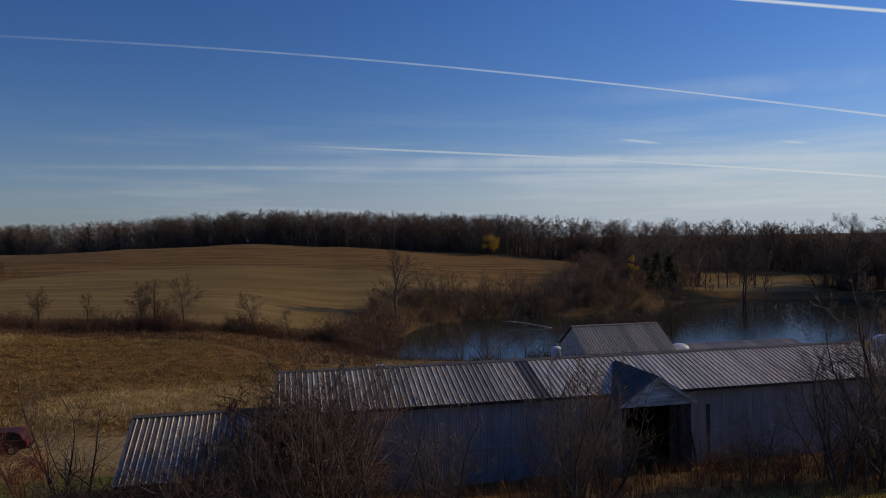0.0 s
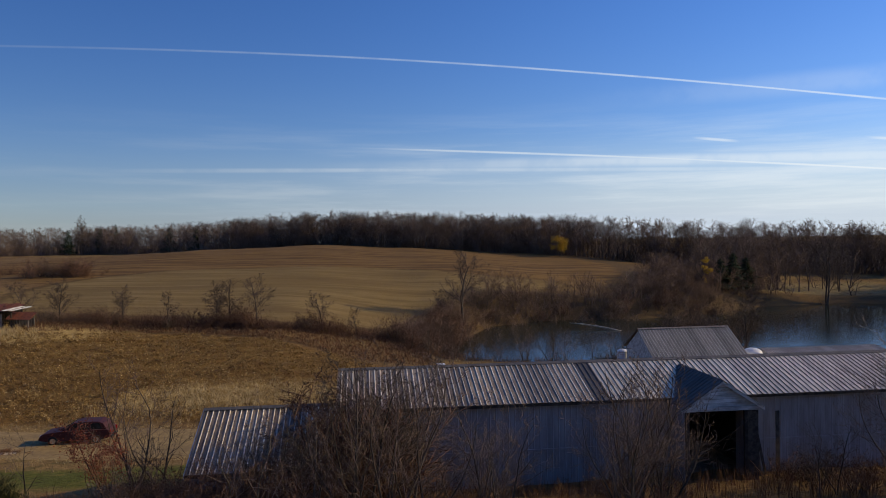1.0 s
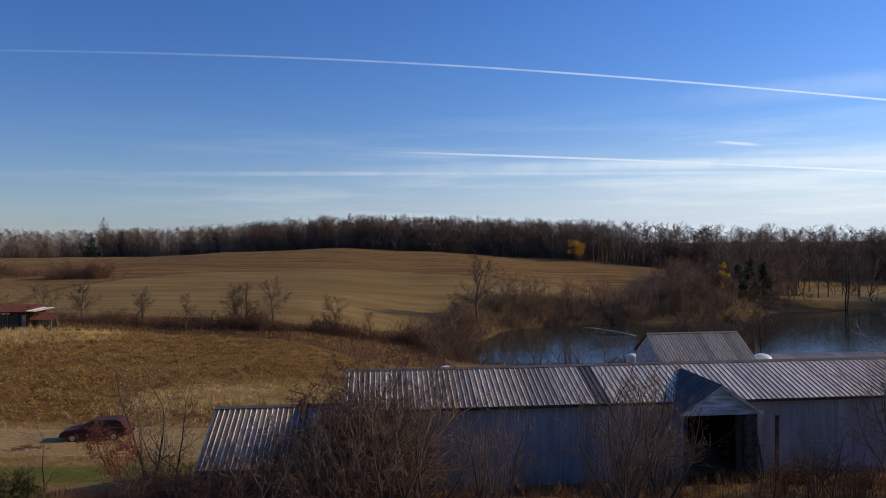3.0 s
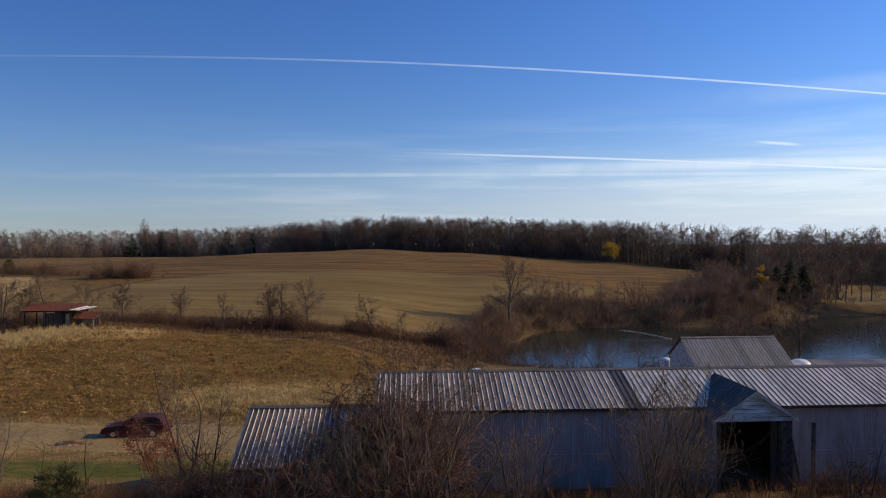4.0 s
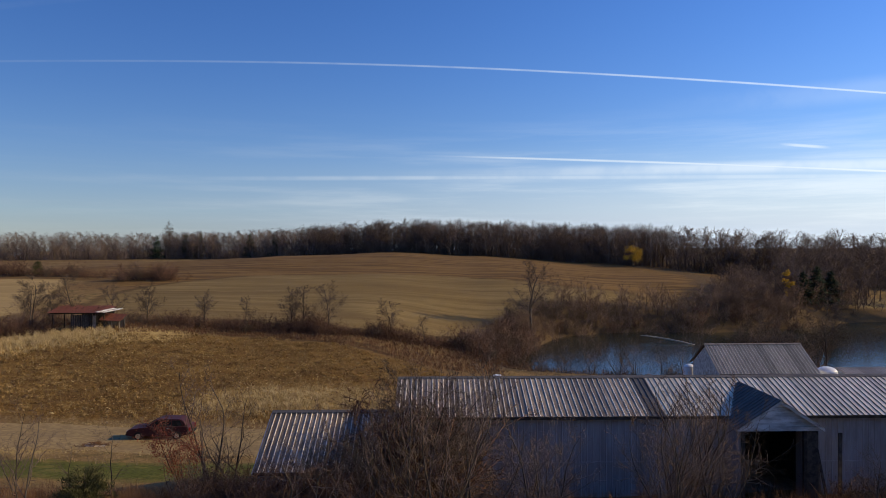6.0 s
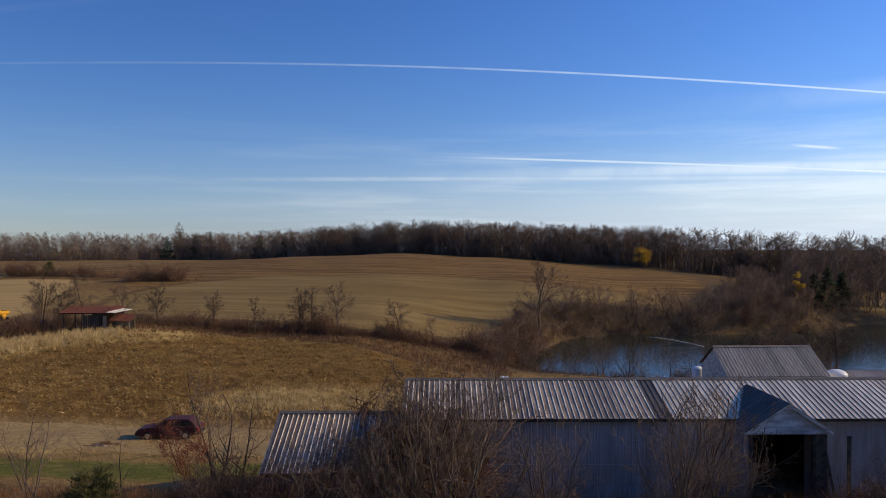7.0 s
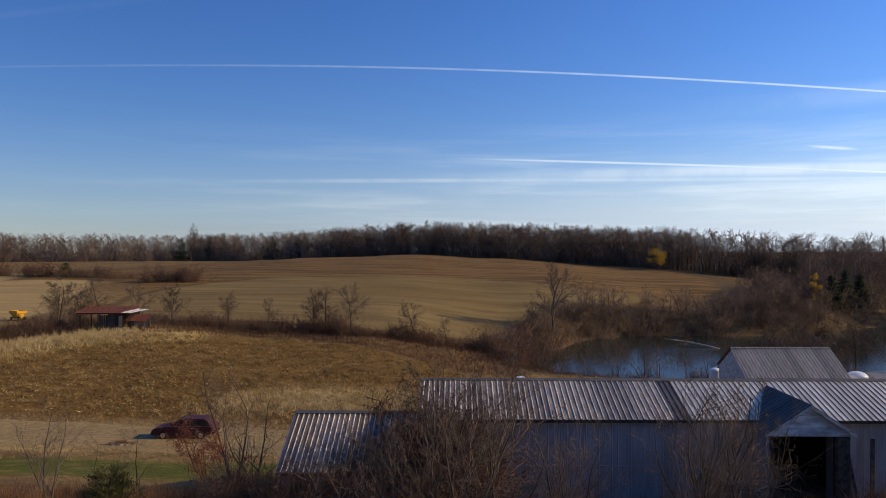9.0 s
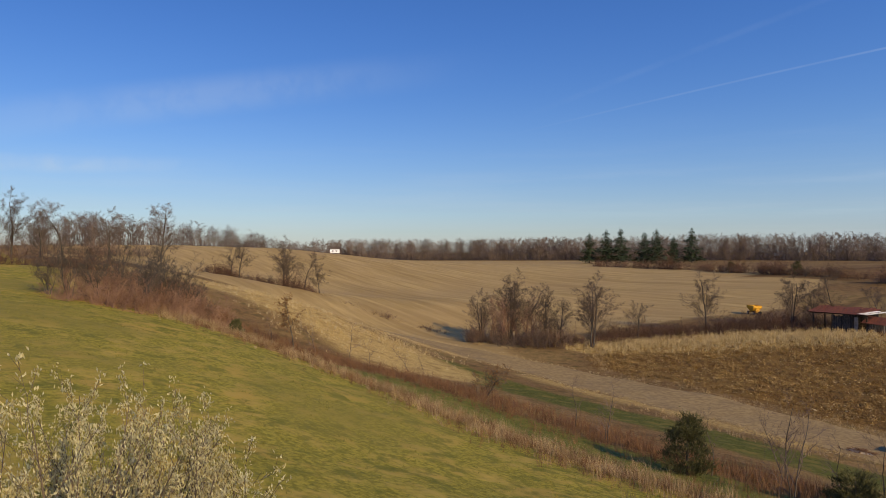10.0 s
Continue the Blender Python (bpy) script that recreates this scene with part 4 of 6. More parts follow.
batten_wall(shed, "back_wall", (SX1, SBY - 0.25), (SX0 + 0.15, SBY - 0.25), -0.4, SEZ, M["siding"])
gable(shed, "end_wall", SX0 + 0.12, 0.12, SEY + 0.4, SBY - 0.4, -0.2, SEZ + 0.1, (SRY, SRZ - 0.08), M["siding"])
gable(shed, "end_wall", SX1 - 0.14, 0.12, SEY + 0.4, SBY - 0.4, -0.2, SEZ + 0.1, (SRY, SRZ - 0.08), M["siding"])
part("eave_board", Geo().box(SX0, SX1, SEY + 0.03, SEY + 0.07, SEZ - 0.15, SEZ - 0.02), M["dark_wood"], shed)
part("rake_board", Geo().prism([(SEY, SEZ - 0.18), (SRY, SRZ - 0.18), (SBY, SEZ - 0.18), (SBY, SEZ - 0.02), (SRY, SRZ - 0.02), (SEY, SEZ - 0.02)], SX0 - 0.04, SX0 - 0.003, "x"), M["boards"], shed)

# pitched barn behind
CX0, CX1, CEY, CEZ, CRY, CRZ, CBY = 22.75, 30.95, 56.2, 3.95, 59.5, 5.92, 62.8
second = thing("barn", (0, 0, 0), "smaller white barn with a steep weathered metal roof", "barn")
roof_slope(second, CX0, CX1, (CEY, CEZ), (CRY, CRZ), M["old_roof"], rng)
roof_slope(second, CX0, CX1, (CBY, CEZ), (CRY, CRZ), M["old_roof"], rng)
part("ridge_cap", Geo().prism([(y - RY + CRY, z - RZ + CRZ) for y, z in cap], CX0, CX1, "x"), M["old_roof"], second)
batten_wall(second, "front_wall", (CX0 + 0.2, CEY + 0.3), (CX1 - 0.2, CEY + 0.3), -2.2, CEZ, M["siding"])
batten_wall(second, "back_wall", (CX1 - 0.2, CBY - 0.3), (CX0 + 0.2, CBY - 0.3), -2.2, CEZ, M["siding"])
gable(second, "end_wall", CX0 + 0.16, 0.12, CEY + 0.45, CBY - 0.45, -2.2, CEZ + 0.1, (CRY, CRZ - 0.1), M["boards"])
gable(second, "end_wall", CX1 - 0.28, 0.12, CEY + 0.45, CBY - 0.45, -2.2, CEZ + 0.1, (CRY, CRZ - 0.1), M["boards"])


def feed_tank(x, y, r, top):
    z = land(x, y)
    tk = thing("feed_tank", (x, y, z), "round white enamelled feed tank with a domed top beside the barn", "tank", "white tanks by the barn")
    h = top - z
    gq = Geo().tube([(0, 0, 0), (0, 0, h - r * 0.55)], [r, r], 24, False)
    part("body", gq, M["white"], tk, smooth=True)
    part("dome", Geo().tube([(0, 0, h - r * 0.55 + r * 0.55 * math.sin(a)) for a in (0, 0.3, 0.6, 0.9, 1.2, 1.5)],
                            [r * math.cos(a) for a in (0, 0.3, 0.6, 0.9, 1.2, 1.5)], 24), M["white"], tk, smooth=True)
    for zz in (h * 0.35, h * 0.7):
        part("band", Geo().tube([(0, 0, zz - 0.03), (0, 0, zz + 0.03)], [r + 0.015, r + 0.015], 24), M["chrome"], tk)


feed_tank(22.95, 63.5, 0.52, 3.6)
feed_tank(33.6, 60.2, 0.85, 3.85)

# low lean-to further along
low = thing("shed", (0, 0, 0), "long low shed with a dark metal roof near the pond", "shed")
roof_slope(low, 34.9, 46.2, (57.6, 2.95), (61.2, 3.6), M["old_roof"], rng)
roof_slope(low, 34.9, 46.2, (64.6, 2.95), (61.2, 3.6), M["old_roof"], rng)
batten_wall(low, "front_wall", (35.1, 57.8), (46.0, 57.8), -2.0, 2.95, M["siding"])
batten_wall(low, "back_wall", (46.0, 64.4), (35.1, 64.4), -2.6, 2.95, M["siding"])
gable(low, "end_wall", 35.05, 0.12, 57.95, 64.25, -2.6, 2.98, (61.2, 3.52), M["boards"])
gable(low, "end_wall", 45.95, 0.12, 57.95, 64.25, -2.6, 2.98, (61.2, 3.52), M["boards"])
feed_tank(41.5, 45.6, 0.7, 6.2)

# tumbledown open shed with a rusty roof, beside the corn field
rs = thing("open_shed", (-50.8, 104.0, land(-50.8, 104.0)), "tumbledown open shed with a rusty red roof", "shed", turn=6)
rs.scale = (0.92, 0.92, 0.92)
rx = random.Random(3)
for x in (-4.3, -1.6, 1.4, 3.3):
    for y in (-1.9, 2.3):
        top = 3.0 - 0.05 * x + 0.12 * y
        part("post", Geo().tube([(x, y, -0.3), (x + rx.uniform(-0.1, 0.1), y, top)], [0.11, 0.09], 6), M["dark_wood"], rs)
part("beam", Geo().box(-4.8, 3.6, -2.0, -1.85, 2.62, 2.82), M["dark_wood"], rs)
part("beam", Geo().box(-4.8, 3.6, 2.25, 2.4, 3.05, 3.25), M["dark_wood"], rs)
for i in range(11):
    sheet = sheet_mesh(5.4, M["rust"]) if i == 0 else sheet
    ob = new("roof_sheet", sheet)
    ob.parent = rs
    ob.matrix_basis = pose(-5.0 + i * 0.8, -2.7, 2.86 - 0.012 * i + rx.uniform(-0.03, 0.03), 7.5 + rx.uniform(-0.8, 0.8), 0, rx.uniform(-1.5, 1.5))
pale = sheet_mesh(3.4, M["boards"])
for i, (x, y, z, a) in enumerate(((2.2, -2.75, 2.92, 9), (3.0, -2.6, 2.86, 14))):
    ob = new("pale_roof_sheet", pale)
    ob.parent = rs
    ob.matrix_basis = pose(x, y, z, 6, 3, -a - 20)
    tagged(ob, "loose pale metal roof sheet")
for i in range(9):
    x = -1.5 + i * 0.34
    part("wall_board", Geo().box(x, x + 0.30, -1.84, -1.80, 0.0, 2.55 - rx.uniform(0, 0.3)), M["dark_wood"], rs)
for i in range(12):
    x = -1.6 + i * 0.42
    part("wall_board", Geo().box(x, x + 0.38, 2.18, 2.22, 0.0, 3.0 - rx.uniform(0, 0.3)), M["dark_wood"], rs)
part("door_panel", Geo().box(1.6, 2.1, -2.12, -2.06, 0.1, 2.3), M["old_roof"], rs, "grey metal door panel")
for i in range(4):
    if i == 0:
        lean = sheet_mesh(3.2, M["rust"])
    ob = new("lean_to_sheet", lean)
    ob.parent = rs
    ob.matrix_basis = pose(2.6 + i * 0.8, -2.5, 1.62 - 0.05 * i, 15, 6, 0)
for x, y in ((5.6, -2.2), (5.6, 0.4)):
    part("post", Geo().tube([(x, y, -0.3), (x, y, 1.7 + 0.27 * (y + 2.5) - 0.3)], [0.08, 0.07], 6), M["grey_wood"], rs)
for i in range(9):
    x = 2.5 + i * 0.36
    part("wall_board", Geo().box(x, x + 0.32, -0.02, 0.03, 0.0, 1.5 - rx.uniform(0, 0.25)), M["grey_wood"], rs)

# ---- trees and brush ----


STEM_CUTS = {}


def grow_arrays(seed, height, stems=1, lean=0.12, levels=4, kids=(9, 6, 5, 4), ratio=(0.50, 0.50, 0.50, 0.5), trunk=0.0, rad=0.016, low=0.25, angle=42,
                up_pull=0.25, thin=0.45, min_r=0.006, wander=0.10, segs=(6, 4, 3, 2, 1), sides_at=(7, 5, 4, 3, 3)):
    """A bare tree as two lots of triangles: wood (stems and limbs) and twigs. Base at the origin."""
    rng = random.Random(seed)
    lots = [([], []), ([], [])]
    cuts = [0]

    def tube(lot, pts, radii, sides):
        v, f = lots[lot]
        n = len(v)
        last = len(pts) - 1
        if sides == 1:                       # a twig too thin to need more than one bent sliver
            d = pts[-1] - pts[0]
            a = d.orthogonal().normalized()
            a.rotate(Matrix.Rotation(rng.random() * math.pi, 3, d.normalized()))
            v += [pts[0] - a * radii[0] * 1.3, pts[0] + a * radii[0] * 1.3, pts[-1]]
            f.append((n, n + 1, n + 2))
            return
        for i, p in enumerate(pts):
            d = pts[min(i + 1, last)] - pts[max(i - 1, 0)]
            a = d.orthogonal().normalized()
            b = d.cross(a).normalized()
            if i == last and sides <= 4:
                v.append(p)
                continue
            for k in range(sides):
                t_ = 2 * math.pi * k / sides
                v.append(p + (a * math.cos(t_) + b * math.sin(t_)) * radii[i])
        for i in range(last):
            tip = i == last - 1 and sides <= 4
            for k in range(sides):
                k2 = (k + 1) % sides
                a0, a1 = n + i * sides + k, n + i * sides + k2
                if tip:
                    f.append((a0, a1, n + (i + 1) * sides))
                else:
                    b0, b1 = n + (i + 1) * sides + k, n + (i + 1) * sides + k2
                    f.append((a0, a1, b1))
                    f.append((a0, b1, b0))

    def branch(p, d, length, r, lev):
        seg = segs[min(lev, 4)]
        sides = sides_at[min(lev, 4)]
        pts, q, dd = [p.copy()], p.copy(), d.copy()
        for i in range(seg):
            dd = (dd + Vector((rng.gauss(0, wander), rng.gauss(0, wander), rng.gauss(0, wander) + up_pull * (0.10 if lev == 0 else 0.28)))).normalized()
            q = q + dd * (length / seg)
            pts.append(q.copy())
        radii = [max(min_r * 0.6, r * (1 - 0.82 * i / seg)) for i in range(seg + 1)]
        tube(0 if lev == 0 else 1, pts, radii, sides)
        if lev + 1 >= levels:
            return
        n = kids[min(lev, len(kids) - 1)]
        start = low if lev == 0 else 0.2
        for k in range(n):
            s = start + (1 - start) * ((k + rng.random()) / n)
            i = min(seg - 1, int(s * seg))
            at = pts[i].lerp(pts[i + 1], s * seg - i)
            axis = (pts[i + 1] - pts[i]).normalized()
            side = axis.orthogonal().normalized()
            side.rotate(Matrix.Rotation(rng.random() * 2 * math.pi, 3, axis))
            an = radians(angle + rng.gauss(0, 9))
            nd = axis * math.cos(an) + side * math.sin(an)
            l_ = length * ratio[min(lev, len(ratio) - 1)] * (1.15 - 0.65 * s if lev == 0 else 1.0 - 0.4 * s) * rng.uniform(0.7, 1.2)
            branch(at, nd, l_, max(min_r, radii[i] * thin * rng.uniform(0.8, 1.1)), lev + 1)

    for s in range(stems):
        a = rng.random() * 2 * math.pi
        tilt = lean * (rng.random() + (0.4 if stems > 1 else 0))
        d = Vector((math.cos(a) * tilt, math.sin(a) * tilt, 1)).normalized()
        p = Vector((math.cos(a), math.sin(a), 0)) * (0.0 if stems == 1 else 0.04 * height * rng.random())
        p.z = -0.15
        h = height * (1 if s == 0 else rng.uniform(0.6, 0.95))
        branch(p, d, h, h * rad, 0)
        cuts.append(len(lots[0][1]))
    STEM_CUTS[seed] = cuts
    return [(np.array([tuple(p) for p in v], np.float32).reshape(-1, 3), np.array(f, np.int32).reshape(-1, 3)) for v, f in lots]


def domed(v, h):
    """Widens a crown towards its top, so that it ends in a dome."""
    k = np.interp(v[:, 2] / h, [0.0, 0.28, 0.55, 0.80, 1.0], [1.0, 0.9, 1.1, 1.3, 1.25])
    return v * np.stack([k, k, np.ones(len(v))], 1).astype(np.float32)


def scatter_leaves(seed, points, n, size, spread):
    """Small bent leaves round given points."""
    r = np.random.RandomState(seed)
    c = points[r.randint(0, len(points), n)] + r.normal(0, spread, (n, 3))
    a = r.normal(0, 1, (n, 3))
    a /= np.linalg.norm(a, axis=1)[:, None]
    b = np.cross(a, r.normal(0, 1, (n, 3)))
    b /= np.linalg.norm(b, axis=1)[:, None]
    s = size * r.uniform(0.6, 1.3, (n, 1))
    nrm = np.cross(a, b)
    v = np.stack([c - a * s, c + b * s * 0.5 + nrm * s * 0.2, c + a * s, c - b * s * 0.5 + nrm * s * 0.2], 1).reshape(-1, 3)
    i = np.arange(n)[:, None] * 4
    return v, np.concatenate([i + [0, 1, 2], i + [0, 2, 3]])


def make_tree(name, label, category, seed, wood, twigs, leaves=None, group="", **kw):
    """A tree of trunk, crown and maybe leaves, to be copied; its first place is set by the caller."""
    dome = kw.pop("dome", False)
    (wv, wf), (tv, tf) = grow_arrays(seed, **kw)
    if dome:
        wv, tv = domed(wv, kw["height"]), domed(tv, kw["height"])
    ob = thing(name, (0, 0, 0), label, category, group)
    cuts = STEM_CUTS[seed]
    if len(cuts) <= 5:
        for a_, b_ in zip(cuts, cuts[1:]):           # each stem is a part of its own
            f_ = wf[a_:b_]
            lo_, hi_ = f_.min(), f_.max() + 1
            part("trunk", raw_mesh("trunk", wv[lo_:hi_], f_ - lo_, wood), None, ob)
    else:
        part("stem_clump", raw_mesh("stem_clump", wv, wf, wood), None, ob)
    if len(tf):
        part("crown", raw_mesh("crown", tv, tf, twigs), None, ob)
    if leaves:
        n, size, spread, mat_ = leaves
        pts = tv if len(tv) else wv
        lv, lf = scatter_leaves(seed + 1, pts, n, size, spread)
        part("leaves", raw_mesh("leaves", lv, lf, mat_), None, ob)
    return ob


class Kind:
    """Some trees of one kind: the first takes the template itself, the others are copies."""

    def __init__(self, templates):
        self.templates, self.used = templates, set()

    def put(self, i, x, y, size=1.0, turn=0.0, sink=0.05, label=""):
        t_ = self.templates[i % len(self.templates)]
        m = pose(x, y, land(x, y) - sink, 0, 0, turn)
        if i % len(self.templates) in self.used:
            ob = copy_thing(t_, m)
        else:
            self.used.add(i % len(self.templates))
            ob = t_
            ob.matrix_basis = m
        ob.matrix_basis = m @ Matrix.Diagonal((size, size, size, 1))
        if label:
            ob["label"] = label
        return ob


fine_kw = dict(levels=4, kids=(9, 5, 4), ratio=(0.48, 0.56, 0.60), rad=0.0105, low=0.14, angle=46, up_pull=0.34, thin=0.60, min_r=0.0085, wander=0.15,
               segs=(8, 5, 3, 2, 1), sides_at=(6, 4, 3, 3, 1))
sapling = Kind([make_tree("sapling", "slender bare sapling with fine upright twigs in rough grass", "tree", 100 + s, M["bark"], M["twig"] if s == 2 else M["pale_twig"],
                          group="bare saplings by the barn", height=6.0, stems=(1, 2, 2, 3, 1)[s], lean=0.2, **fine_kw) for s in range(5)])
SAPLINGS = [(-20.1, 34.2, 4.4, 1), (-17.4, 34.0, 2.9, 0), (-15.4, 34.0, 3.4, 0), (-11.6, 36.5, 6.4, 3), (-10.2, 36.0, 5.2, 2), (-5.1, 25.6, 4.4, 4), (-4.0, 25.0, 4.6, 0),
            (-2.6, 26.6, 4.8, 1), (-1.2, 26.2, 6.0, 1), (-0.4, 27.0, 5.9, 2), (0.4, 25.6, 6.1, 3), (0.9, 27.2, 6.0, 1), (1.6, 26.0, 5.2, 2),
            (-3.4, 27.0, 3.2, 3), (3.9, 26.6, 5.4, 1), (4.5, 25.6, 4.2, 2), (4.2, 27.2, 3.6, 3), (8.1, 25.4, 3.7, 0), (9.4, 26.6, 5.7, 3), (10.1, 27.4, 5.8, 1),
            (9.8, 27.6, 6.0, 3), (10.4, 26.2, 5.2, 2), (8.6, 24.8, 4.6, 1), (10.6, 27.0, 4.2, 3), (17.6, 27.6, 3.0, 0), (18.6, 28.0, 3.2, 2), (20.6, 26.2, 6.6, 3), (21.6, 25.4, 8.8, 1),
            (22.4, 24.8, 8.4, 3), (23.6, 26.6, 8.8, 1), (24.8, 25.4, 9.2, 3), (21.6, 28.2, 5.0, 2), (-21.0, 29.4, 3.0, 0), (-28.4, 30.2, 3.2, 1), (-31.8, 31.2, 3.0, 0), (-16.7, 28.6, 3.9, 1)]
for cx_, n_, lo_, hi_ in ((-1.0, 2, 4.0, 5.6), (9.3, 3, 3.6, 5.4), (4.2, 2, 3.0, 4.8), (22.5, 7, 4.0, 7.0), (-4.6, 1, 3.0, 4.2)):
    rr_ = random.Random(int(cx_ * 10) + 500)
    for _ in range(n_):
        SAPLINGS.append((cx_ + rr_.gauss(0, 1.1), 26.3 + rr_.gauss(0, 0.9), rr_.uniform(lo_, hi_), rr_.randrange(5)))
rng = random.Random(21)
for i, (x, y, h, k) in enumerate(SAPLINGS):
    sapling.put(k, x, y, h / 6.0, rng.uniform(0, 360))

for x, y, h in ((12.5, 101.5, 5.5), (15.0, 99.5, 6.2), (18.0, 97.5, 5.0), (21.5, 96.4, 6.4), (25.0, 96.0, 6.8), (27.0, 95.8, 5.4), (30.5, 95.6, 6.0), (34.0, 95.6, 6.6), (9.0, 104.0, 5.2), (6.5, 106.0, 6.0)):
    sapling.put(rng.randrange(5), x, y, h / 6.0, rng.uniform(0, 360), label="bare sapling on the pond's near bank")

# low tangled brush round the barn's foot
brush_kw = dict(height=2.2, stems=9, lean=0.55, levels=4, kids=(7, 5, 4), ratio=(0.45, 0.5, 0.5), rad=0.010, low=0.15, angle=40, min_r=0.007, wander=0.16,
                segs=(4, 2, 1, 1, 1), sides_at=(4, 3, 1, 1, 1))
brush = Kind([make_tree("bramble", "tangled bare brush in rough grass", "bush", 200 + s, M["bark"], (M["twig"], M["red_twig"], M["pale_twig"])[s], group="brush by the barn", **brush_kw) for s in range(3)])
for x, y, n, sp in ((-1, 26, 3, 1.6), (4.2, 26.6, 3, 1.0), (9.2, 27, 6, 1.2), (18.5, 29.0, 3, 1.4), (22.5, 26.5, 6, 2.0), (-4.5, 25.5, 2, 1.2), (-9.4, 31, 5, 1.0), (28, 29, 4, 2)):
    for _ in range(n):
        brush.put(rng.randrange(3), x + rng.gauss(0, sp), y + rng.gauss(0, 0.9), rng.uniform(0.6, 1.25), rng.uniform(0, 360))

# dense tall brush between the shed and the barn
dense_kw = dict(levels=5, kids=(12, 7, 5, 4), ratio=(0.42, 0.52, 0.5, 0.55), rad=0.009, low=0.12, angle=40, up_pull=0.3, thin=0.5, min_r=0.008, segs=(6, 3, 2, 1, 1), sides_at=(6, 4, 3, 1, 1))
dense = Kind([make_tree("scrub_tree", "dense many-stemmed bare scrub tree close to the barn wall", "tree", 250 + s, M["bark"], M["bark"], group="scrub between shed and barn", height=6.5, stems=4, lean=0.3, **dense_kw) for s in range(2)])
for x, y, h in ((-0.4, 31.6, 6.8), (-0.7, 32.2, 6.6), (0.4, 32.2, 5.6)):
    dense.put(rng.randrange(2), x, y, h / 6.5, rng.uniform(0, 360))

for x, y, h in ((-4.4, 29.4, 3.3), (-3.6, 30.0, 3.6), (-5.4, 29.2, 2.8), (-2.8, 29.6, 3.4), (-6.3, 29.6, 2.4)):
    dense.put(rng.randrange(2), x, y, h / 6.5 * 1.05, rng.uniform(0, 360), label="dense bare brown bush before the shed")

# red-leaved bush before the car, oak with dry leaves, low orange shrub
red_bush = make_tree("bush", "bare-twigged bush with a few dull red leaves beside the dirt lane", "bush", 301, M["bark"], M["red_twig"], (2600, 0.045, 0.12, M["red_leaf"]),
                     height=4.3, stems=4, lean=0.30, levels=4, kids=(9, 6, 4), ratio=(0.4, 0.5, 0.5), rad=0.010, low=0.3, min_r=0.008)
Kind([red_bush]).put(0, -11.7, 33.4, 0.95, 20)
oak = make_tree("oak_sapling", "young oak holding its dry brown leaves", "tree", 302, M["bark"], M["twig"], (420, 0.09, 0.10, M["brown_leaf"]),
                height=4.4, stems=1, levels=4, kids=(12, 6, 4), ratio=(0.36, 0.5, 0.5), rad=0.013, low=0.35, angle=55, min_r=0.01)
Kind([oak]).put(0, -55.9, 23.0, 1.0, 0)
shrub = make_tree("bush", "round shrub with sparse orange-brown leaves", "bush", 303, M["bark"], M["twig"], (600, 0.07, 0.12, M["brown_leaf"]),
                  height=2.9, stems=6, lean=0.4, levels=4, kids=(9, 6, 4), ratio=(0.42, 0.5, 0.5), rad=0.011, low=0.2, angle=50, min_r=0.009)
Kind([shrub]).put(0, -41.5, 31.9, 1.0, 0)
slim = Kind([sapling.templates[0], sapling.templates[4]])
slim.used = {0, 1}
for x, y, h in ((-57.0, 25.5, 3.4), (-54.0, 27.2, 3.2), (-52.6, 28.2, 2.4), (-49.8, 30.5, 2.8), (-58.5, 22.0, 2.2), (-46.5, 29.6, 2.0)):
    slim.put(rng.randrange(2), x, y, h / 6.0, rng.uniform(0, 360))


# evergreen bushes
def cedar_bush(x, y, h, w_, seed, label):
    r = np.random.RandomState(seed)
    ob = thing("evergreen_bush", (x, y, land(x, y) - 0.05), label, "bush", "evergreen bushes on the slope")
    part("trunk", Geo().tube([(0, 0, -0.1), (0.03, 0, h * 0.5), (0, 0.02, h * 0.92)], [0.07, 0.05, 0.015], 6), M["bark"], ob)
    k = 90                                            # sprays of needles on a ragged cone
    kz = r.uniform(0.06, 0.97, k)
    ka = r.uniform(0, 2 * np.pi, k)
    kr = w_ * 0.5 * np.clip(1.12 - kz, 0.06, 1) ** 0.62 * r.uniform(0.30, 1.08, k) * np.clip(kz * 5, 0.5, 1)
    cen = np.stack([np.cos(ka) * kr, np.sin(ka) * kr, kz * h * r.uniform(0.92, 1.05, k)], 1)
    n = 8000
    pick = r.randint(0, k, n)
    c = cen[pick] + r.normal(0, 1, (n, 3)) * [w_ * 0.075, w_ * 0.075, h * 0.045]
    c[:, 2] = np.maximum(c[:, 2], 0.02)
    d = np.stack([np.cos(ka[pick]) * 0.7, np.sin(ka[pick]) * 0.7, np.full(n, 0.9)], 1) + r.normal(0, 0.45, (n, 3))
    d /= np.linalg.norm(d, axis=1)[:, None]
    s = np.cross(d, r.normal(0, 1, (n, 3)))
    s /= np.linalg.norm(s, axis=1)[:, None]
    L = r.uniform(0.06, 0.15, (n, 1)) * (1 + 0.25 * h / 2)
    v = np.stack([c - s * 0.02, c + s * 0.02, c + d * L], 1).reshape(-1, 3)
    part("foliage", raw_mesh("foliage", v, np.arange(3 * n).reshape(-1, 3), M["cedar"]), None, ob)


cedar_bush(-21.4, 28.1, 2.7, 2.3, 1, "dense dark green cedar bush on the grassy slope")
cedar_bush(-14.6, 29.6, 1.75, 2.3, 2, "low ragged olive-brown cedar bush on the slope")
cedar_bush(-49.9, 16.2, 1.1, 0.9, 3, "small green cedar bush at the meadow edge")
cedar_bush(-103.9, 186.6, 3.8, 3.4, 4, "lone dark cedar standing in the field hedge")
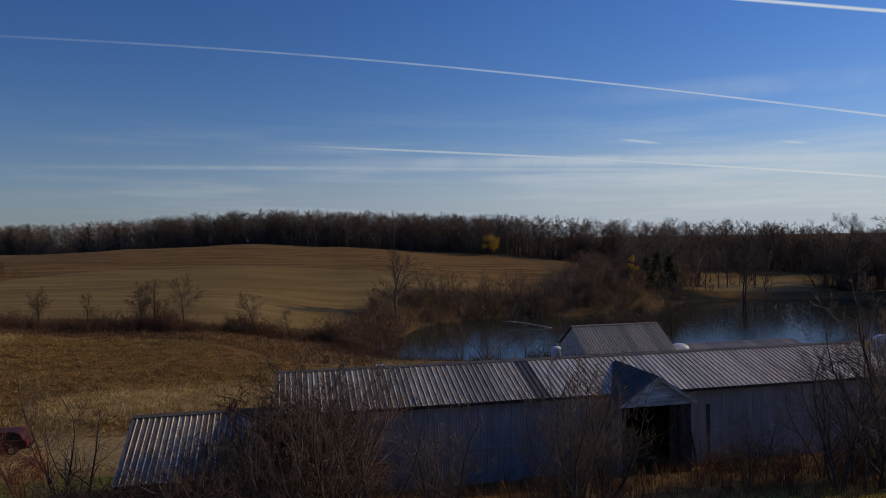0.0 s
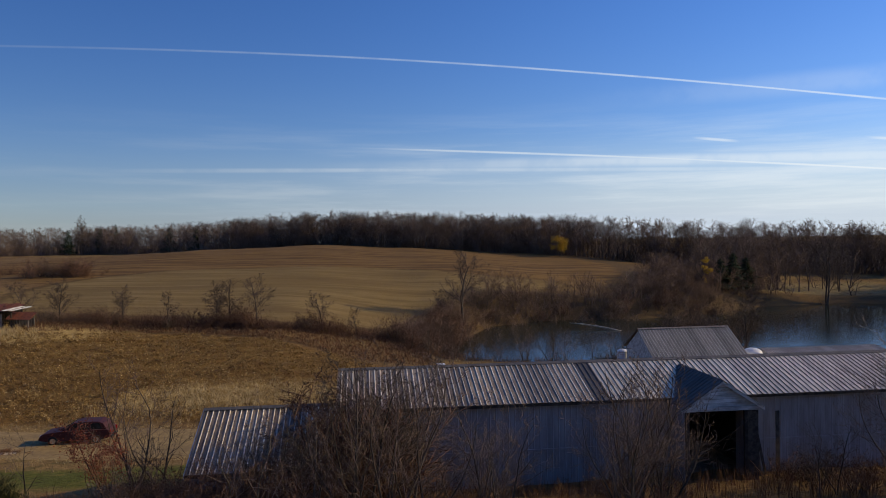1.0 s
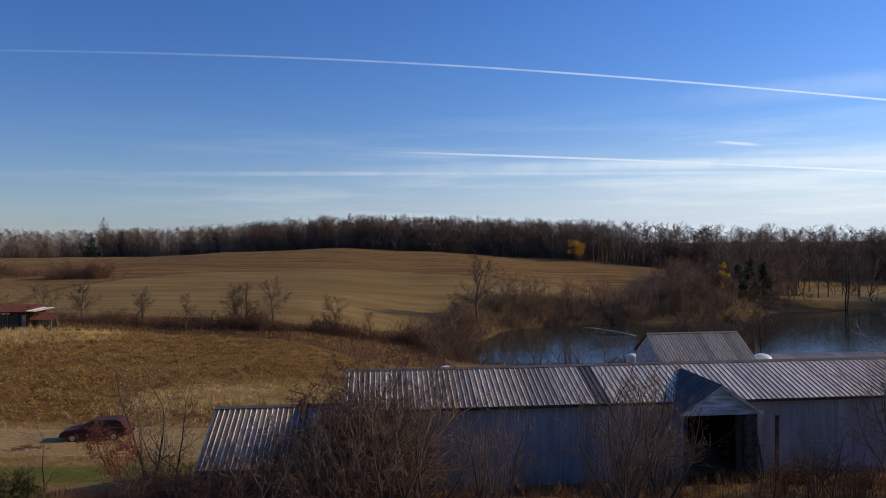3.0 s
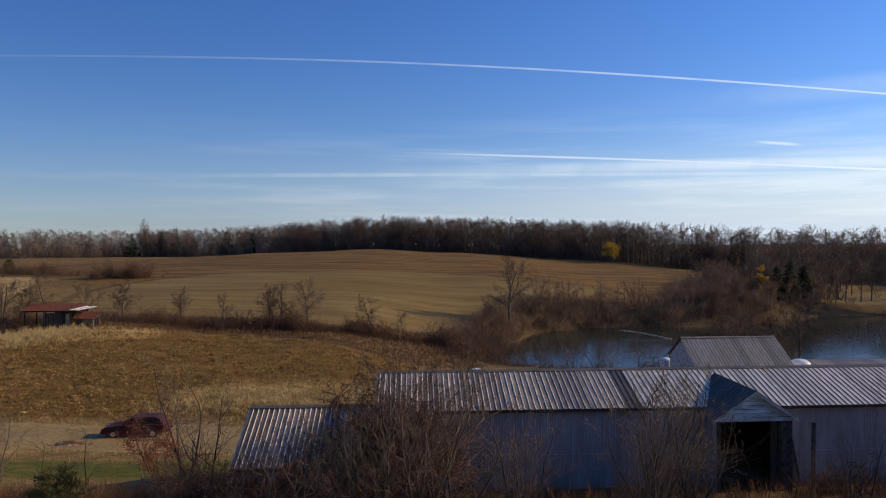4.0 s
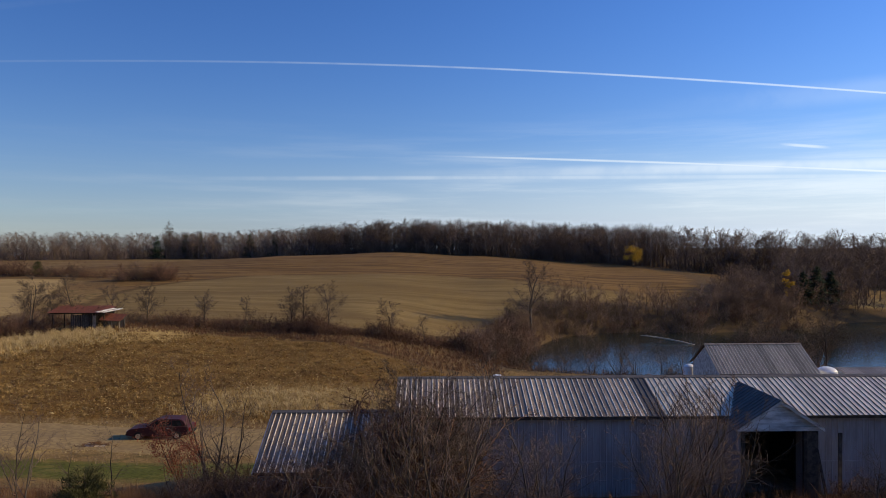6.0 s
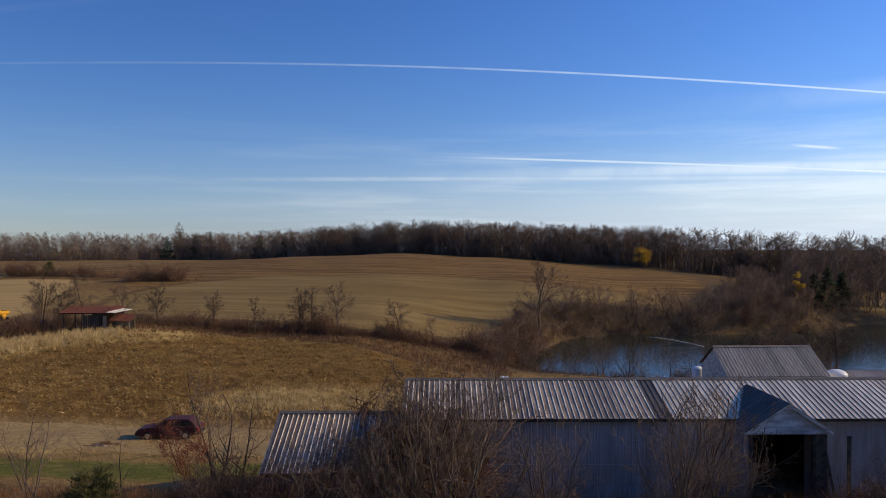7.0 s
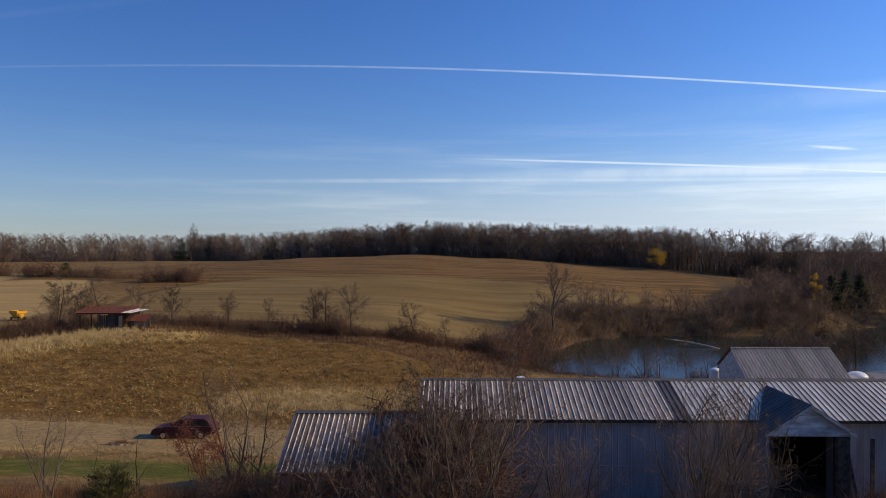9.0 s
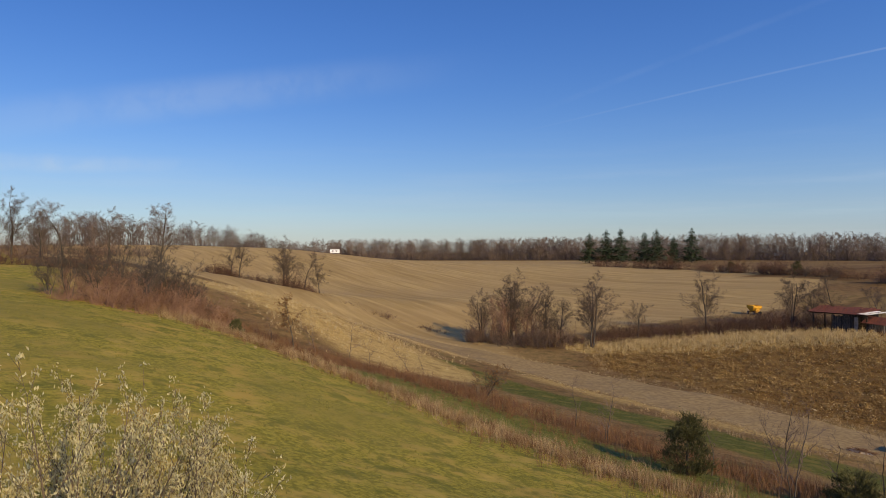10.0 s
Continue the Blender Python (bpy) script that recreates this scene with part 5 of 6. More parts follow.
cedar_bush(-130.0, 196.0, 3.2, 3.0, 5, "dark cedar standing in the field hedge")

# medium and large bare trees
big_kw = dict(levels=5, kids=(12, 9, 8, 6), ratio=(0.46, 0.48, 0.52, 0.95), rad=0.017, low=0.20, angle=44, up_pull=0.30, thin=0.52, min_r=0.0075, wander=0.07,
              segs=(7, 4, 2, 1, 1), sides_at=(7, 5, 3, 1, 1))
tree = Kind([make_tree("bare_tree", "broad bare deciduous tree", "tree", 400 + s, M["bark"], M["twig"], group="bare field trees", height=9.0, stems=(1, 2, 1, 2)[s], lean=0.16, dome=True, **big_kw) for s in range(4)])
for i, (x, y, h, k, l_) in enumerate((
        (-16.4, 110.0, 6.8, 2, ""), (-20.6, 111.0, 6.2, 0, ""), (-22.5, 112.0, 5.4, 1, ""), (-6.8, 110.5, 5.4, 2, ""), (-1.6, 110.5, 3.8, 0, ""),
        (-36.5, 113, 4.4, 1, ""), (-30.0, 112.5, 4.2, 0, ""),
        (-66.8, 94.0, 7.6, 3, "round-crowned bare tree in the hedge"), (-70.9, 73.9, 8.6, 1, ""), (-72.8, 76.4, 6.8, 3, ""), (-70.2, 82.5, 5.2, 2, ""),
        (-82.0, 67.7, 9.0, 3, ""), (-85.2, 65.2, 6.5, 1, ""), (-79.6, 68.8, 7.8, 2, ""), (-77.5, 70.4, 7.0, 3, ""), (-83.6, 69.5, 8.0, 1, ""), (-76.0, 72.5, 5.8, 0, ""),
        (-58.8, 103.4, 6.8, 1, ""), (-54.2, 106.8, 7.2, 0, ""), (-57.0, 106.2, 5.5, 3, ""), (-49.0, 109.0, 5.5, 2, ""), (-44.5, 110.0, 5.6, 3, ""),
        (-129.5, 51.8, 8.0, 3, ""), (-131.8, 53.2, 6.0, 1, ""), (-127.5, 55.0, 6.6, 2, ""), (-141.0, 46.8, 6.6, 0, ""), (-143.5, 45.9, 6.0, 2, ""), (-125.5, 57.2, 5.2, 3, ""),
        (-107.8, 24.3, 8.6, 0, "tall bare tree above the thicket"), (-128.0, 14.0, 8.5, 2, ""), (-124.0, 6.5, 8.6, 3, ""), (-134.0, 22.0, 7.5, 1, ""), (-118.0, 1.5, 8.6, 0, ""), (-112.0, -3.0, 8.4, 2, ""), (-142.0, 12.0, 8.0, 3, ""),
        (-155.0, 420.0, 18.0, 3, "tall round-crowned bare tree above the far woods"), (118.0, 170.0, 15.0, 1, ""), (150.0, 172.0, 19.0, 0, ""), (158.0, 160.0, 20.0, 2, ""), (164.0, 150.0, 18.0, 3, ""),
        (44.5, 93.0, 7.6, 3, ""), (52.6, 94.0, 8.4, 1, ""), (48.0, 96.5, 6.4, 2, ""), (40.0, 92.5, 5.6, 1, ""))):
    tree.put(k, x, y, h / 9.0, rng.uniform(0, 360), label=l_)

lone = make_tree("bare_tree", "tall dark bare tree with bold forking limbs by the pond", "tree", 480, M["bark"], M["twig"], None, "bare field trees", height=11.8, stems=1, lean=0.05, dome=True,
                 levels=5, kids=(13, 10, 7, 6), ratio=(0.52, 0.52, 0.5, 0.7), rad=0.026, low=0.26, angle=47, up_pull=0.26, thin=0.60, min_r=0.014, segs=(7, 5, 3, 1, 1), sides_at=(8, 6, 4, 1, 1))
Kind([lone]).put(0, 18.6, 135.5)

# hedge and thicket shrubs
hedge_kw = dict(height=3.0, stems=10, lean=0.55, levels=4, kids=(8, 5, 3), ratio=(0.42, 0.5, 0.55), rad=0.010, low=0.08, angle=42, min_r=0.012, wander=0.15,
                segs=(2, 1, 1, 1, 1), sides_at=(3, 3, 1, 1, 1))
hedge = Kind([make_tree("shrub", "bare brown shrub in a field hedge", "bush", 500 + s, M["bark"], (M["twig"], M["red_twig"], M["twig"], M["red_twig"])[s], group="hedge shrubs", **hedge_kw) for s in range(4)])
LINES = [  # line, number, spread, smallest and largest height, reddish
    ([(-42, 109), (-30, 108), (-16, 107.5), (-2, 108), (6, 110)], 16, 1.3, 1.3, 2.6),
    ([(4, 112), (10, 118), (14, 128), (18, 140), (26, 148)], 18, 2.2, 2.4, 4.6),
    ([(22, 146), (36, 152), (60, 151), (84, 160)], 16, 2.2, 3.0, 5.4),
    ([(38, 95), (45, 95), (51, 96)], 10, 1.4, 2.2, 3.8),
    ([(4, 109), (9, 105.5), (15, 100.5), (27, 96.5), (40, 95)], 34, 1.2, 1.4, 3.4),
    ([(-60, 99.5), (-66, 92), (-70, 84), (-73, 77), (-78, 70)], 16, 1.4, 1.4, 2.6),
    ([(-78, 66), (-86, 64)], 12, 1.6, 1.6, 3.4),
    ([(-56, 7), (-55, 10), (-57, 14), (-62, 16)], 6, 1.6, 2.0, 3.6),
    ([(-190, 205), (-150, 200), (-118, 190), (-100, 185), (-78, 178)], 26, 2.0, 2.2, 4.0),
    ([(-76, 176), (-66, 172)], 10, 3.0, 3.0, 5.0),
    ([(-64, 106), (-50, 110), (-42, 110)], 14, 1.5, 1.6, 3.2),
    ([(-124, 52), (-133, 52), (-145, 45), (-150, 42)], 14, 1.2, 1.4, 2.4),
]
for line, n, sp, lo, hi in LINES:
    for x, y in along(line, n, rng, sp):
        hedge.put(rng.randrange(4), x, y, rng.uniform(lo, hi) / 3.0, rng.uniform(0, 360))


# woods: many low trees joined, nobody could count them
def wood_mesh(name, places, templates, material, seed):
    r = np.random.RandomState(seed)
    vs, fs, n = [], [], 0
    for x, y, h in places:
        tv, tf = templates[r.randint(len(templates))]
        a, s = r.uniform(0, 2 * np.pi), h
        wsc = s * r.uniform(0.95, 1.4)
        c_, s_ = math.cos(a) * wsc, math.sin(a) * wsc
        v = np.stack([tv[:, 0] * c_ - tv[:, 1] * s_ + x, tv[:, 0] * s_ + tv[:, 1] * c_ + y, tv[:, 2] * s + land(x, y) - 0.3], 1)
        vs.append(v)
        fs.append(tf + n)
        n += len(v)
    return raw_mesh(name, np.concatenate(vs), np.concatenate(fs), material)


def low_tree(seed, thick=1.0, angle=50, up_pull=0.22, **kw):
    (wv, wf), (tv, tf) = grow_arrays(seed, height=1.0, levels=1 + len(kw["kids"]), rad=0.016, angle=angle, up_pull=up_pull, thin=0.55, min_r=0.0018 * thick,
                                       segs=(2, 1, 1, 1, 1), sides_at=(4, 3, 1, 1, 1), **kw)
    return np.concatenate([wv, tv]), np.concatenate([wf, tf + len(wv)])


def far_tree(seed):
    """A far bare tree of height 1: a clear trunk, rising limbs and a fan of fine straight twigs."""
    v, f = low_tree(seed, 0.50, 38 + 3 * (seed % 4), 0.32, kids=(12, 6, 6), ratio=(0.36, 0.50, 0.60), low=0.30 + 0.05 * (seed % 3), lean=0.05)
    v = domed(v, v[:, 2].max())
    return v * [1.0, 1.0, 1.0 / np.percentile(v[:, 2], 99.5)], f


wood_trees = [far_tree(600 + s) for s in range(9)]
fine_under = [low_tree(660 + s, 0.9, kids=(8, 5, 4), ratio=(0.5, 0.5, 0.55), low=0.05, stems=3, lean=0.35) for s in range(3)]
under = [low_tree(650 + s, 1.5, kids=(6, 4, 3), ratio=(0.5, 0.5, 0.5), low=0.05, stems=2, lean=0.4) for s in range(4)]


def woods(name, label, front, depth, n, lo, hi, material, seed, n_under):
    """A belt of trees behind a front line, its depth away from the fields (the line's left side when it runs to +x)."""
    r = random.Random(seed)
    pl, ul = [], []
    for i in range(n + n_under):
        (x, y), = along(front, 1, r, 2.0)
        if i < n:
            d = depth * r.random() ** 1.4
        else:
            d = depth * r.random() ** 2.2 * 0.8
        rr = math.hypot(x, y)
        x, y = x + x / rr * d, y + y / rr * d
        (pl if i < n else ul).append((x, y, r.uniform(lo, hi) if i < n else r.uniform(lo, hi) * r.uniform(0.35, 0.88)))
    ob = new(name, wood_mesh(name, pl, wood_trees, material, seed))
    tagged(ob, label, "woods", kind="stuff")
    ob = new(name + "_undergrowth", wood_mesh(name + "_undergrowth", ul, under, material, seed + 1))
    tagged(ob, "tangled brown undergrowth at the foot of the woods", "undergrowth", kind="stuff")


def brush_mass(name, label, line, n, spread, lo, hi, material, seed, kinds=under, even=False):
    """Low tangled brush along a line, joined."""
    r = random.Random(seed)
    lump = lambda x, y: 0.40 + 1.75 * (noise.noise(Vector((x * 0.19, y * 0.19, seed * 3.7))) * 0.5 + 0.5) ** 2
    ob = new(name, wood_mesh(name, [(x, y, r.uniform(lo, hi) * (1.0 if even else lump(x, y))) for x, y in along(line, n, r, spread)], kinds, material, seed))
    tagged(ob, label, "brush", kind="stuff")


brush_mass("hedge_brush", "red-brown brush along the ditch below the field", [(-43, 111), (-30, 110), (-16, 108.5), (-2, 109.5), (6, 112)], 900, 1.5, 1.9, 3.4, M["hedge_mass"], 41)
brush_mass("hedge_brush", "red-brown brush in the hedge beside the corn", [(-56, 103), (-64, 96), (-69, 86), (-72, 78), (-77, 71)], 480, 1.7, 1.8, 3.4, M["hedge_mass"], 42)
brush_mass("hedge_brush", "dark brush in the far field hedge", [(-195, 206), (-150, 201), (-118, 191), (-100, 186), (-80, 179)], 400, 1.6, 3.0, 5.0, M["hedge_mass"], 43)
brush_mass("barn_scrub", "dense dark scrub between the shed and the end of the barn", [(-0.9, 30.4), (-0.7, 31.5), (-0.4, 32.2)], 26, 0.22, 4.2, 5.6, M["hedge_mass"], 62, under, True)
brush_mass("barn_scrub", "dense dark scrub against the corner of the barn", [(-1.3, 32.2), (-0.8, 32.6), (-0.3, 32.7)], 40, 0.28, 5.0, 6.4, M["hedge_mass"], 70, fine_under, True)
brush_mass("bank_brush", "dark brush down to the waterline of the pond", [(17, 126), (22, 139), (36, 147.5), (62, 146), (82, 154), (98, 164), (120, 168)], 330, 1.3, 1.0, 2.4, M["hedge_mass"], 72, under, True)
brush_mass("bank_brush", "tall brown brush at the head of the pond", [(6, 108), (10.5, 113), (12.5, 121), (14.5, 131)], 130, 1.8, 2.8, 4.8, M["hedge_mass"], 71, fine_under, True)
brush_mass("barn_scrub", "dark brush at the foot of the barn wall", [(1.5, 31.8), (7.0, 31.6), (13.4, 31.4)], 60, 0.5, 0.7, 1.5, M["hedge_mass"], 63, under, True)
brush_mass("barn_scrub", "dark brush at the foot of the barn wall", [(18.6, 31.4), (23.0, 31.0), (30.0, 30.0)], 110, 0.8, 0.9, 2.2, M["hedge_mass"], 64, under, True)
brush_mass("shed_brush", "dark tangled brush before the shed wall", [(-7.4, 27.5), (-5.6, 27.1), (-3.6, 27.2)], 120, 0.35, 2.0, 3.1, M["hedge_mass"], 68, under, True)
brush_mass("bank_brush", "low red-brown brush above the pond's near corner", [(2, 105), (8, 101.5), (14, 98.5), (24, 95)], 240, 1.5, 0.8, 1.9, M["hedge_mass"], 69, under, True)
brush_mass("shed_brush", "dark tangled brush at the foot of the shed", [(-10.2, 30.0), (-8.0, 29.2), (-6.2, 27.6), (-1.0, 27.6)], 240, 0.6, 1.4, 2.6, M["hedge_mass"], 61, under, True)
brush_mass("bank_brush", "tangled brown brush on the pond bank", [(5, 112), (10, 118), (14, 129), (18, 141), (28, 149)], 420, 2.2, 2.0, 4.6, M["willow"], 44, under)
brush_mass("bank_brush", "bare brown willows behind the pond", [(22, 147), (40, 153), (58, 153), (86, 163)], 420, 2.8, 2.0, 4.4, M["willow"], 45, under)
brush_mass("bank_brush", "brown willows on the near bank of the pond", [(40, 93), (46, 94), (50.5, 95)], 150, 1.4, 2.0, 3.6, M["willow"], 46, fine_under)
brush_mass("clump_brush", "brown brush round the clump of field trees", [(-76, 72), (-80, 68), (-85, 65.5)], 240, 1.8, 1.5, 5.0, M["willow"], 47)
brush_mass("slope_thicket", "tall brown thicket at the top of the meadow", [(-55, 6), (-54.5, 10), (-57, 14), (-60, 16)], 150, 1.3, 1.6, 3.4, M["thicket"], 48, fine_under)
brush_mass("hedge_brush", "brown scrub along the hilltop", [(-150, -25), (-165, 8), (-185, 30), (-198, 43)], 300, 2.0, 3.0, 5.0, M["willow"], 55)
brush_mass("bank_trees", "round-crowned brown willows behind the pond", [(24, 150), (40, 156), (58, 156), (84, 166)], 170, 3.2, 3.6, 6.2, M["willow"], 56, wood_trees, True)
brush_mass("bank_trees", "round-crowned willows on the near bank", [(42, 93), (47, 94), (51, 95)], 34, 1.2, 4.6, 7.4, M["willow"], 57, wood_trees, True)
brush_mass("hedge_brush", "brown hedge behind the green hilltop", [(-96, 18), (-97, 8), (-98, -2), (-97, -14)], 200, 1.6, 2.4, 4.2, M["hedge_mass"], 53)
brush_mass("hedge_brush", "low weedy strip between the harvested fields", [(-126, 54), (-112, 59), (-100, 63), (-93, 66)], 170, 0.7, 0.5, 1.1, M["hedge_mass"], 54)
brush_mass("clump_trees", "round-crowned bare trees beside the farm lane", [(-77, 71), (-80, 68.5), (-84, 66)], 16, 0.9, 4.6, 7.4, M["thicket"], 66, wood_trees, True)
brush_mass("bank_brush", "tangled brush on the near bank of the pond", [(9, 107), (15, 101), (26, 97), (42, 96.5)], 260, 1.1, 0.9, 2.2, M["willow"], 67, under, True)
brush_mass("slope_thicket", "fine-twigged brown thicket at the top of the meadow", [(-56, 6), (-56, 10), (-58, 14), (-61, 16)], 80, 1.6, 1.8, 3.3, M["thicket"], 65, wood_trees, True)
for x, y, h in ((-54.8, 6.4, 4.4), (-54.4, 8.2, 5.0), (-54.2, 10.4, 4.6), (-55.4, 12.0, 4.8), (-56.6, 13.6, 4.2), (-57.2, 9.4, 5.2), (-58.2, 11.6, 4.8), (-59.6, 14.8, 4.4), (-57.4, 15.4, 3.8), (-60.6, 12.4, 5.0), (-55.6, 5.2, 4.0)):
    dense.put(rng.randrange(2), x, y, h / 6.5, rng.uniform(0, 360), label="bare brown thicket tree at the meadow's edge")
brush_mass("clump_brush", "low brush round the trees in the harvested field", [(-124, 54), (-131, 52), (-144, 45.5), (-150, 42)], 200, 1.4, 1.2, 3.0, M["hedge_mass"], 50)
brush_mass("clump_brush", "brush behind the tumbledown shed", [(-62, 105), (-55, 108), (-47, 110), (-40, 110)], 260, 1.4, 1.2, 3.4, M["willow"], 51)
brush_mass("clump_brush", "low brush in a harvested field", [(-78, 178), (-70, 174), (-64, 172)], 120, 2.4, 2.4, 4.6, M["hedge_mass"], 52)

woods("woods", "dense bare brown woods behind the ploughed hill", [(-60, 345), (-20, 322), (20, 300), (60, 276), (84, 252)], 55, 600, 13, 16.5, M["wood_mass"], 31, 720)
woods("pond_woods", "dense bare woods behind the pond", [(84, 250), (105, 238), (130, 228), (165, 215), (200, 190), (215, 150), (200, 100)], 50, 520, 12.5, 17, M["wood_mass"], 32, 600)
woods("far_woods", "distant line of bare grey-brown trees", [(-480, 215), (-420, 300), (-330, 345), (-230, 385), (-150, 410), (-90, 380), (-50, 350)], 50, 900, 12.5, 17, M["far_mass"], 33, 1400)
woods("hilltop_trees", "row of bare trees on the hill", [(-150, -30), (-190, 10), (-250, 45), (-310, 100), (-400, 180)], 40, 240, 7, 11, M["wood_mass"], 34, 420)
woods("shore_trees", "sparse tall bare trees by the pond", [(150, 178), (163, 150), (158, 118)], 30, 120, 12, 18, M["wood_mass"], 35, 120)
woods("lot_trees", "sparse bare trunks beyond the pond", [(84, 170), (105, 180), (130, 178)], 34, 46, 11, 15, M["wood_mass"], 36, 14)
woods("thicket", "brown thicket of bare willows on the pond bank", [(64, 158), (76, 164), (90, 170), (104, 176)], 36, 260, 4.4, 7.4, M["willow"], 37, 260)


# conifers
def conifer(x, y, h, w_, seed):
    r = np.random.RandomState(seed)
    ob = thing("conifer", (x, y, land(x, y) - 0.2), "tall dark green conifer before the far woods", "tree", "conifers at the woods' edge")
    part("trunk", Geo().tube([(0, 0, 0), (0, 0, h * 0.95)], [0.28, 0.04], 6), M["bark"], ob)
    n = 1500
    zz = r.uniform(0.10, 1.0, n)
    tier = np.round(zz * 13) / 13
    zz = tier + r.normal(0, 0.026, n)
    a = r.randint(0, 9, n) * 0.7 + tier * 31 + r.normal(0, 0.26, n)
    rad_ = w_ * 0.5 * np.clip(1.08 - zz, 0.03, 1) ** 0.75 * (1 + 0.3 * np.sin(tier * 57))
    d = r.uniform(0.15, 1.0, n)
    c = np.stack([np.cos(a) * rad_ * d, np.sin(a) * rad_ * d, zz * h - 0.10 * rad_ * d], 1)
    out = np.stack([np.cos(a), np.sin(a), np.full(n, -0.25)], 1) + r.normal(0, 0.3, (n, 3))
    side = np.stack([-np.sin(a), np.cos(a), np.zeros(n)], 1) + r.normal(0, 0.25, (n, 3))
    L = (0.30 + 0.26 * rad_)[:, None] * r.uniform(0.5, 1.0, (n, 1))
    v = np.stack([c - side * L * 0.45, c + side * L * 0.45, c + out * L], 1).reshape(-1, 3)
    part("foliage", raw_mesh("foliage", v, np.arange(3 * n).reshape(-1, 3), M["fir"]), None, ob)


for i, (x, y, h, w_) in enumerate(((-262, 272, 15.5, 8), (-255, 277, 17, 9), (-249, 281, 17.5, 9), (-241, 290, 15.5, 9), (-236, 293, 17, 9), (-226, 308, 17.5, 9), (-231, 300, 13.5, 7),
                                   (-144, 412, 15, 6), (-135, 410, 16, 6), (-158, 405, 13, 6), (-100, 385, 13, 6), (-85, 378, 12, 6),
                                   (90, 172, 8, 5), (94.5, 174, 9.5, 5), (99, 176, 8.5, 5))):
    conifer(x, y, h, w_ * 1.25, 700 + i)


def yellow_tree(x, y, h, w_, n, seed, label):
    ob = make_tree("yellow_tree", label, "tree", seed, M["bark"], M["twig"], None, height=h, stems=2, levels=3, kids=(8, 5), ratio=(0.45, 0.5), rad=0.018, low=0.25, min_r=0.03)
    r = np.random.RandomState(seed)
    c = r.normal(0, 1, (14, 3)) * [w_ * 0.22, w_ * 0.22, h * 0.17] + [0, 0, h * 0.66]
    lv, lf = scatter_leaves(seed, c.astype(np.float32), n, 0.24, w_ * 0.11)
    part("leaves", raw_mesh("leaves", lv, lf, M["yellow_leaf"]), None, ob, "bright yellow autumn leaves")
    ob.matrix_basis = pose(x, y, land(x, y) - 0.1)


yellow_tree(70.3, 250.5, 8.0, 5.2, 1700, 801, "tree full of yellow leaves before the dark woods")
yellow_tree(83.2, 166.5, 8.6, 2.0, 520, 802, "slim tree with yellow leaves on the pond bank")


# silvery seed-headed bushes close to the camera
def seed_bush(x, y, h, seed):
    (wv, wf), (tv, tf) = grow_arrays(seed, height=h, stems=22, lean=0.46, levels=3, kids=(9, 6), ratio=(0.34, 0.5), rad=0.006, low=0.35, angle=30, up_pull=0.4, min_r=0.003)
    ob = thing("seed_bush", (x, y, land(x, y) - 0.05), "tall bush covered in silvery white seed tufts on the slope", "bush", "seed bushes on the meadow")
    part("stem_clump", raw_mesh("stem_clump", np.concatenate([wv, tv]), np.concatenate([wf, tf + len(wv)]), M["twig"]), None, ob)
    tips = tv[tv[:, 2] > h * 0.35]
    r = np.random.RandomState(seed)
    n = 10500
    heads = tips[r.randint(0, len(tips), 2400)]
    c = heads[r.randint(0, len(heads), n)] + r.normal(0, 0.028, (n, 3))
    d = np.array([0.25, -0.1, 0.9]) + r.normal(0, 0.45, (n, 3))
    d /= np.linalg.norm(d, axis=1)[:, None]
    s = np.cross(d, r.normal(0, 1, (n, 3)))
    s /= np.linalg.norm(s, axis=1)[:, None]
    q = np.cross(d, s)
    L, W_ = r.uniform(0.014, 0.032, (n, 1)), r.uniform(0.006, 0.011, (n, 1))
    v = np.stack([c - d * L, c + s * W_, c + q * W_, c - s * W_ * 0.7 - q * W_ * 0.7, c + d * L], 1).reshape(-1, 3)
    i = np.arange(n)[:, None] * 5
    f = np.concatenate([i + k for k in ([0, 1, 4], [0, 4, 2], [0, 3, 4])])
    part("foliage", raw_mesh("foliage", v, f, M["seed"]), None, ob, "silvery white seed tufts")


for x, y, h, s in ((-7.6, 1.6, 2.9, 901), (-8.4, 0.6, 3.45, 902), (-8.1, 0.1, 3.3, 907), (-7.5, 2.0, 2.3, 903), (-9.3, 1.6, 2.95, 904), (-6.6, 1.9, 2.2, 905), (-8.8, 1.9, 2.6, 906)):
    seed_bush(x, y, h, s)


# weeds, stubble and tufts: nobody could count them
def tufts(name, label, places, material, lo, hi, blades, width, seed, lean=0.35, category="weeds"):
    r = np.random.RandomState(seed)
    p = np.array(places, float)
    n = len(p)
    z = land(p[:, 0], p[:, 1])
    base = np.repeat(np.c_[p, z - 0.03], blades, 0)
    m = n * blades
    h = r.uniform(lo, hi, n).repeat(blades) * r.uniform(0.6, 1.1, m)
    base[:, :2] += r.normal(0, 0.09, (m, 2)) * (0.5 + h[:, None])
    a = r.uniform(0, 2 * np.pi, m)
    ln = np.stack([np.cos(a), np.sin(a)], 1) * (h * lean * r.uniform(0.1, 1.0, m))[:, None]
    sd_ = np.stack([-np.sin(a), np.cos(a), np.zeros(m)], 1) * width
    mid = base + np.c_[ln * 0.35, h * 0.6]
    tip = base + np.c_[ln, h]
    v = np.stack([base - sd_, base + sd_, mid - sd_ * 0.8, mid + sd_ * 0.8, tip], 1).reshape(-1, 3)
    i = np.arange(m)[:, None] * 5
    f = np.concatenate([i + [0, 1, 3], i + [0, 3, 2], i + [2, 3, 4]])
    ob = new(name, raw_mesh(name, v, f, material))
    return tagged(ob, label, category, kind="stuff")


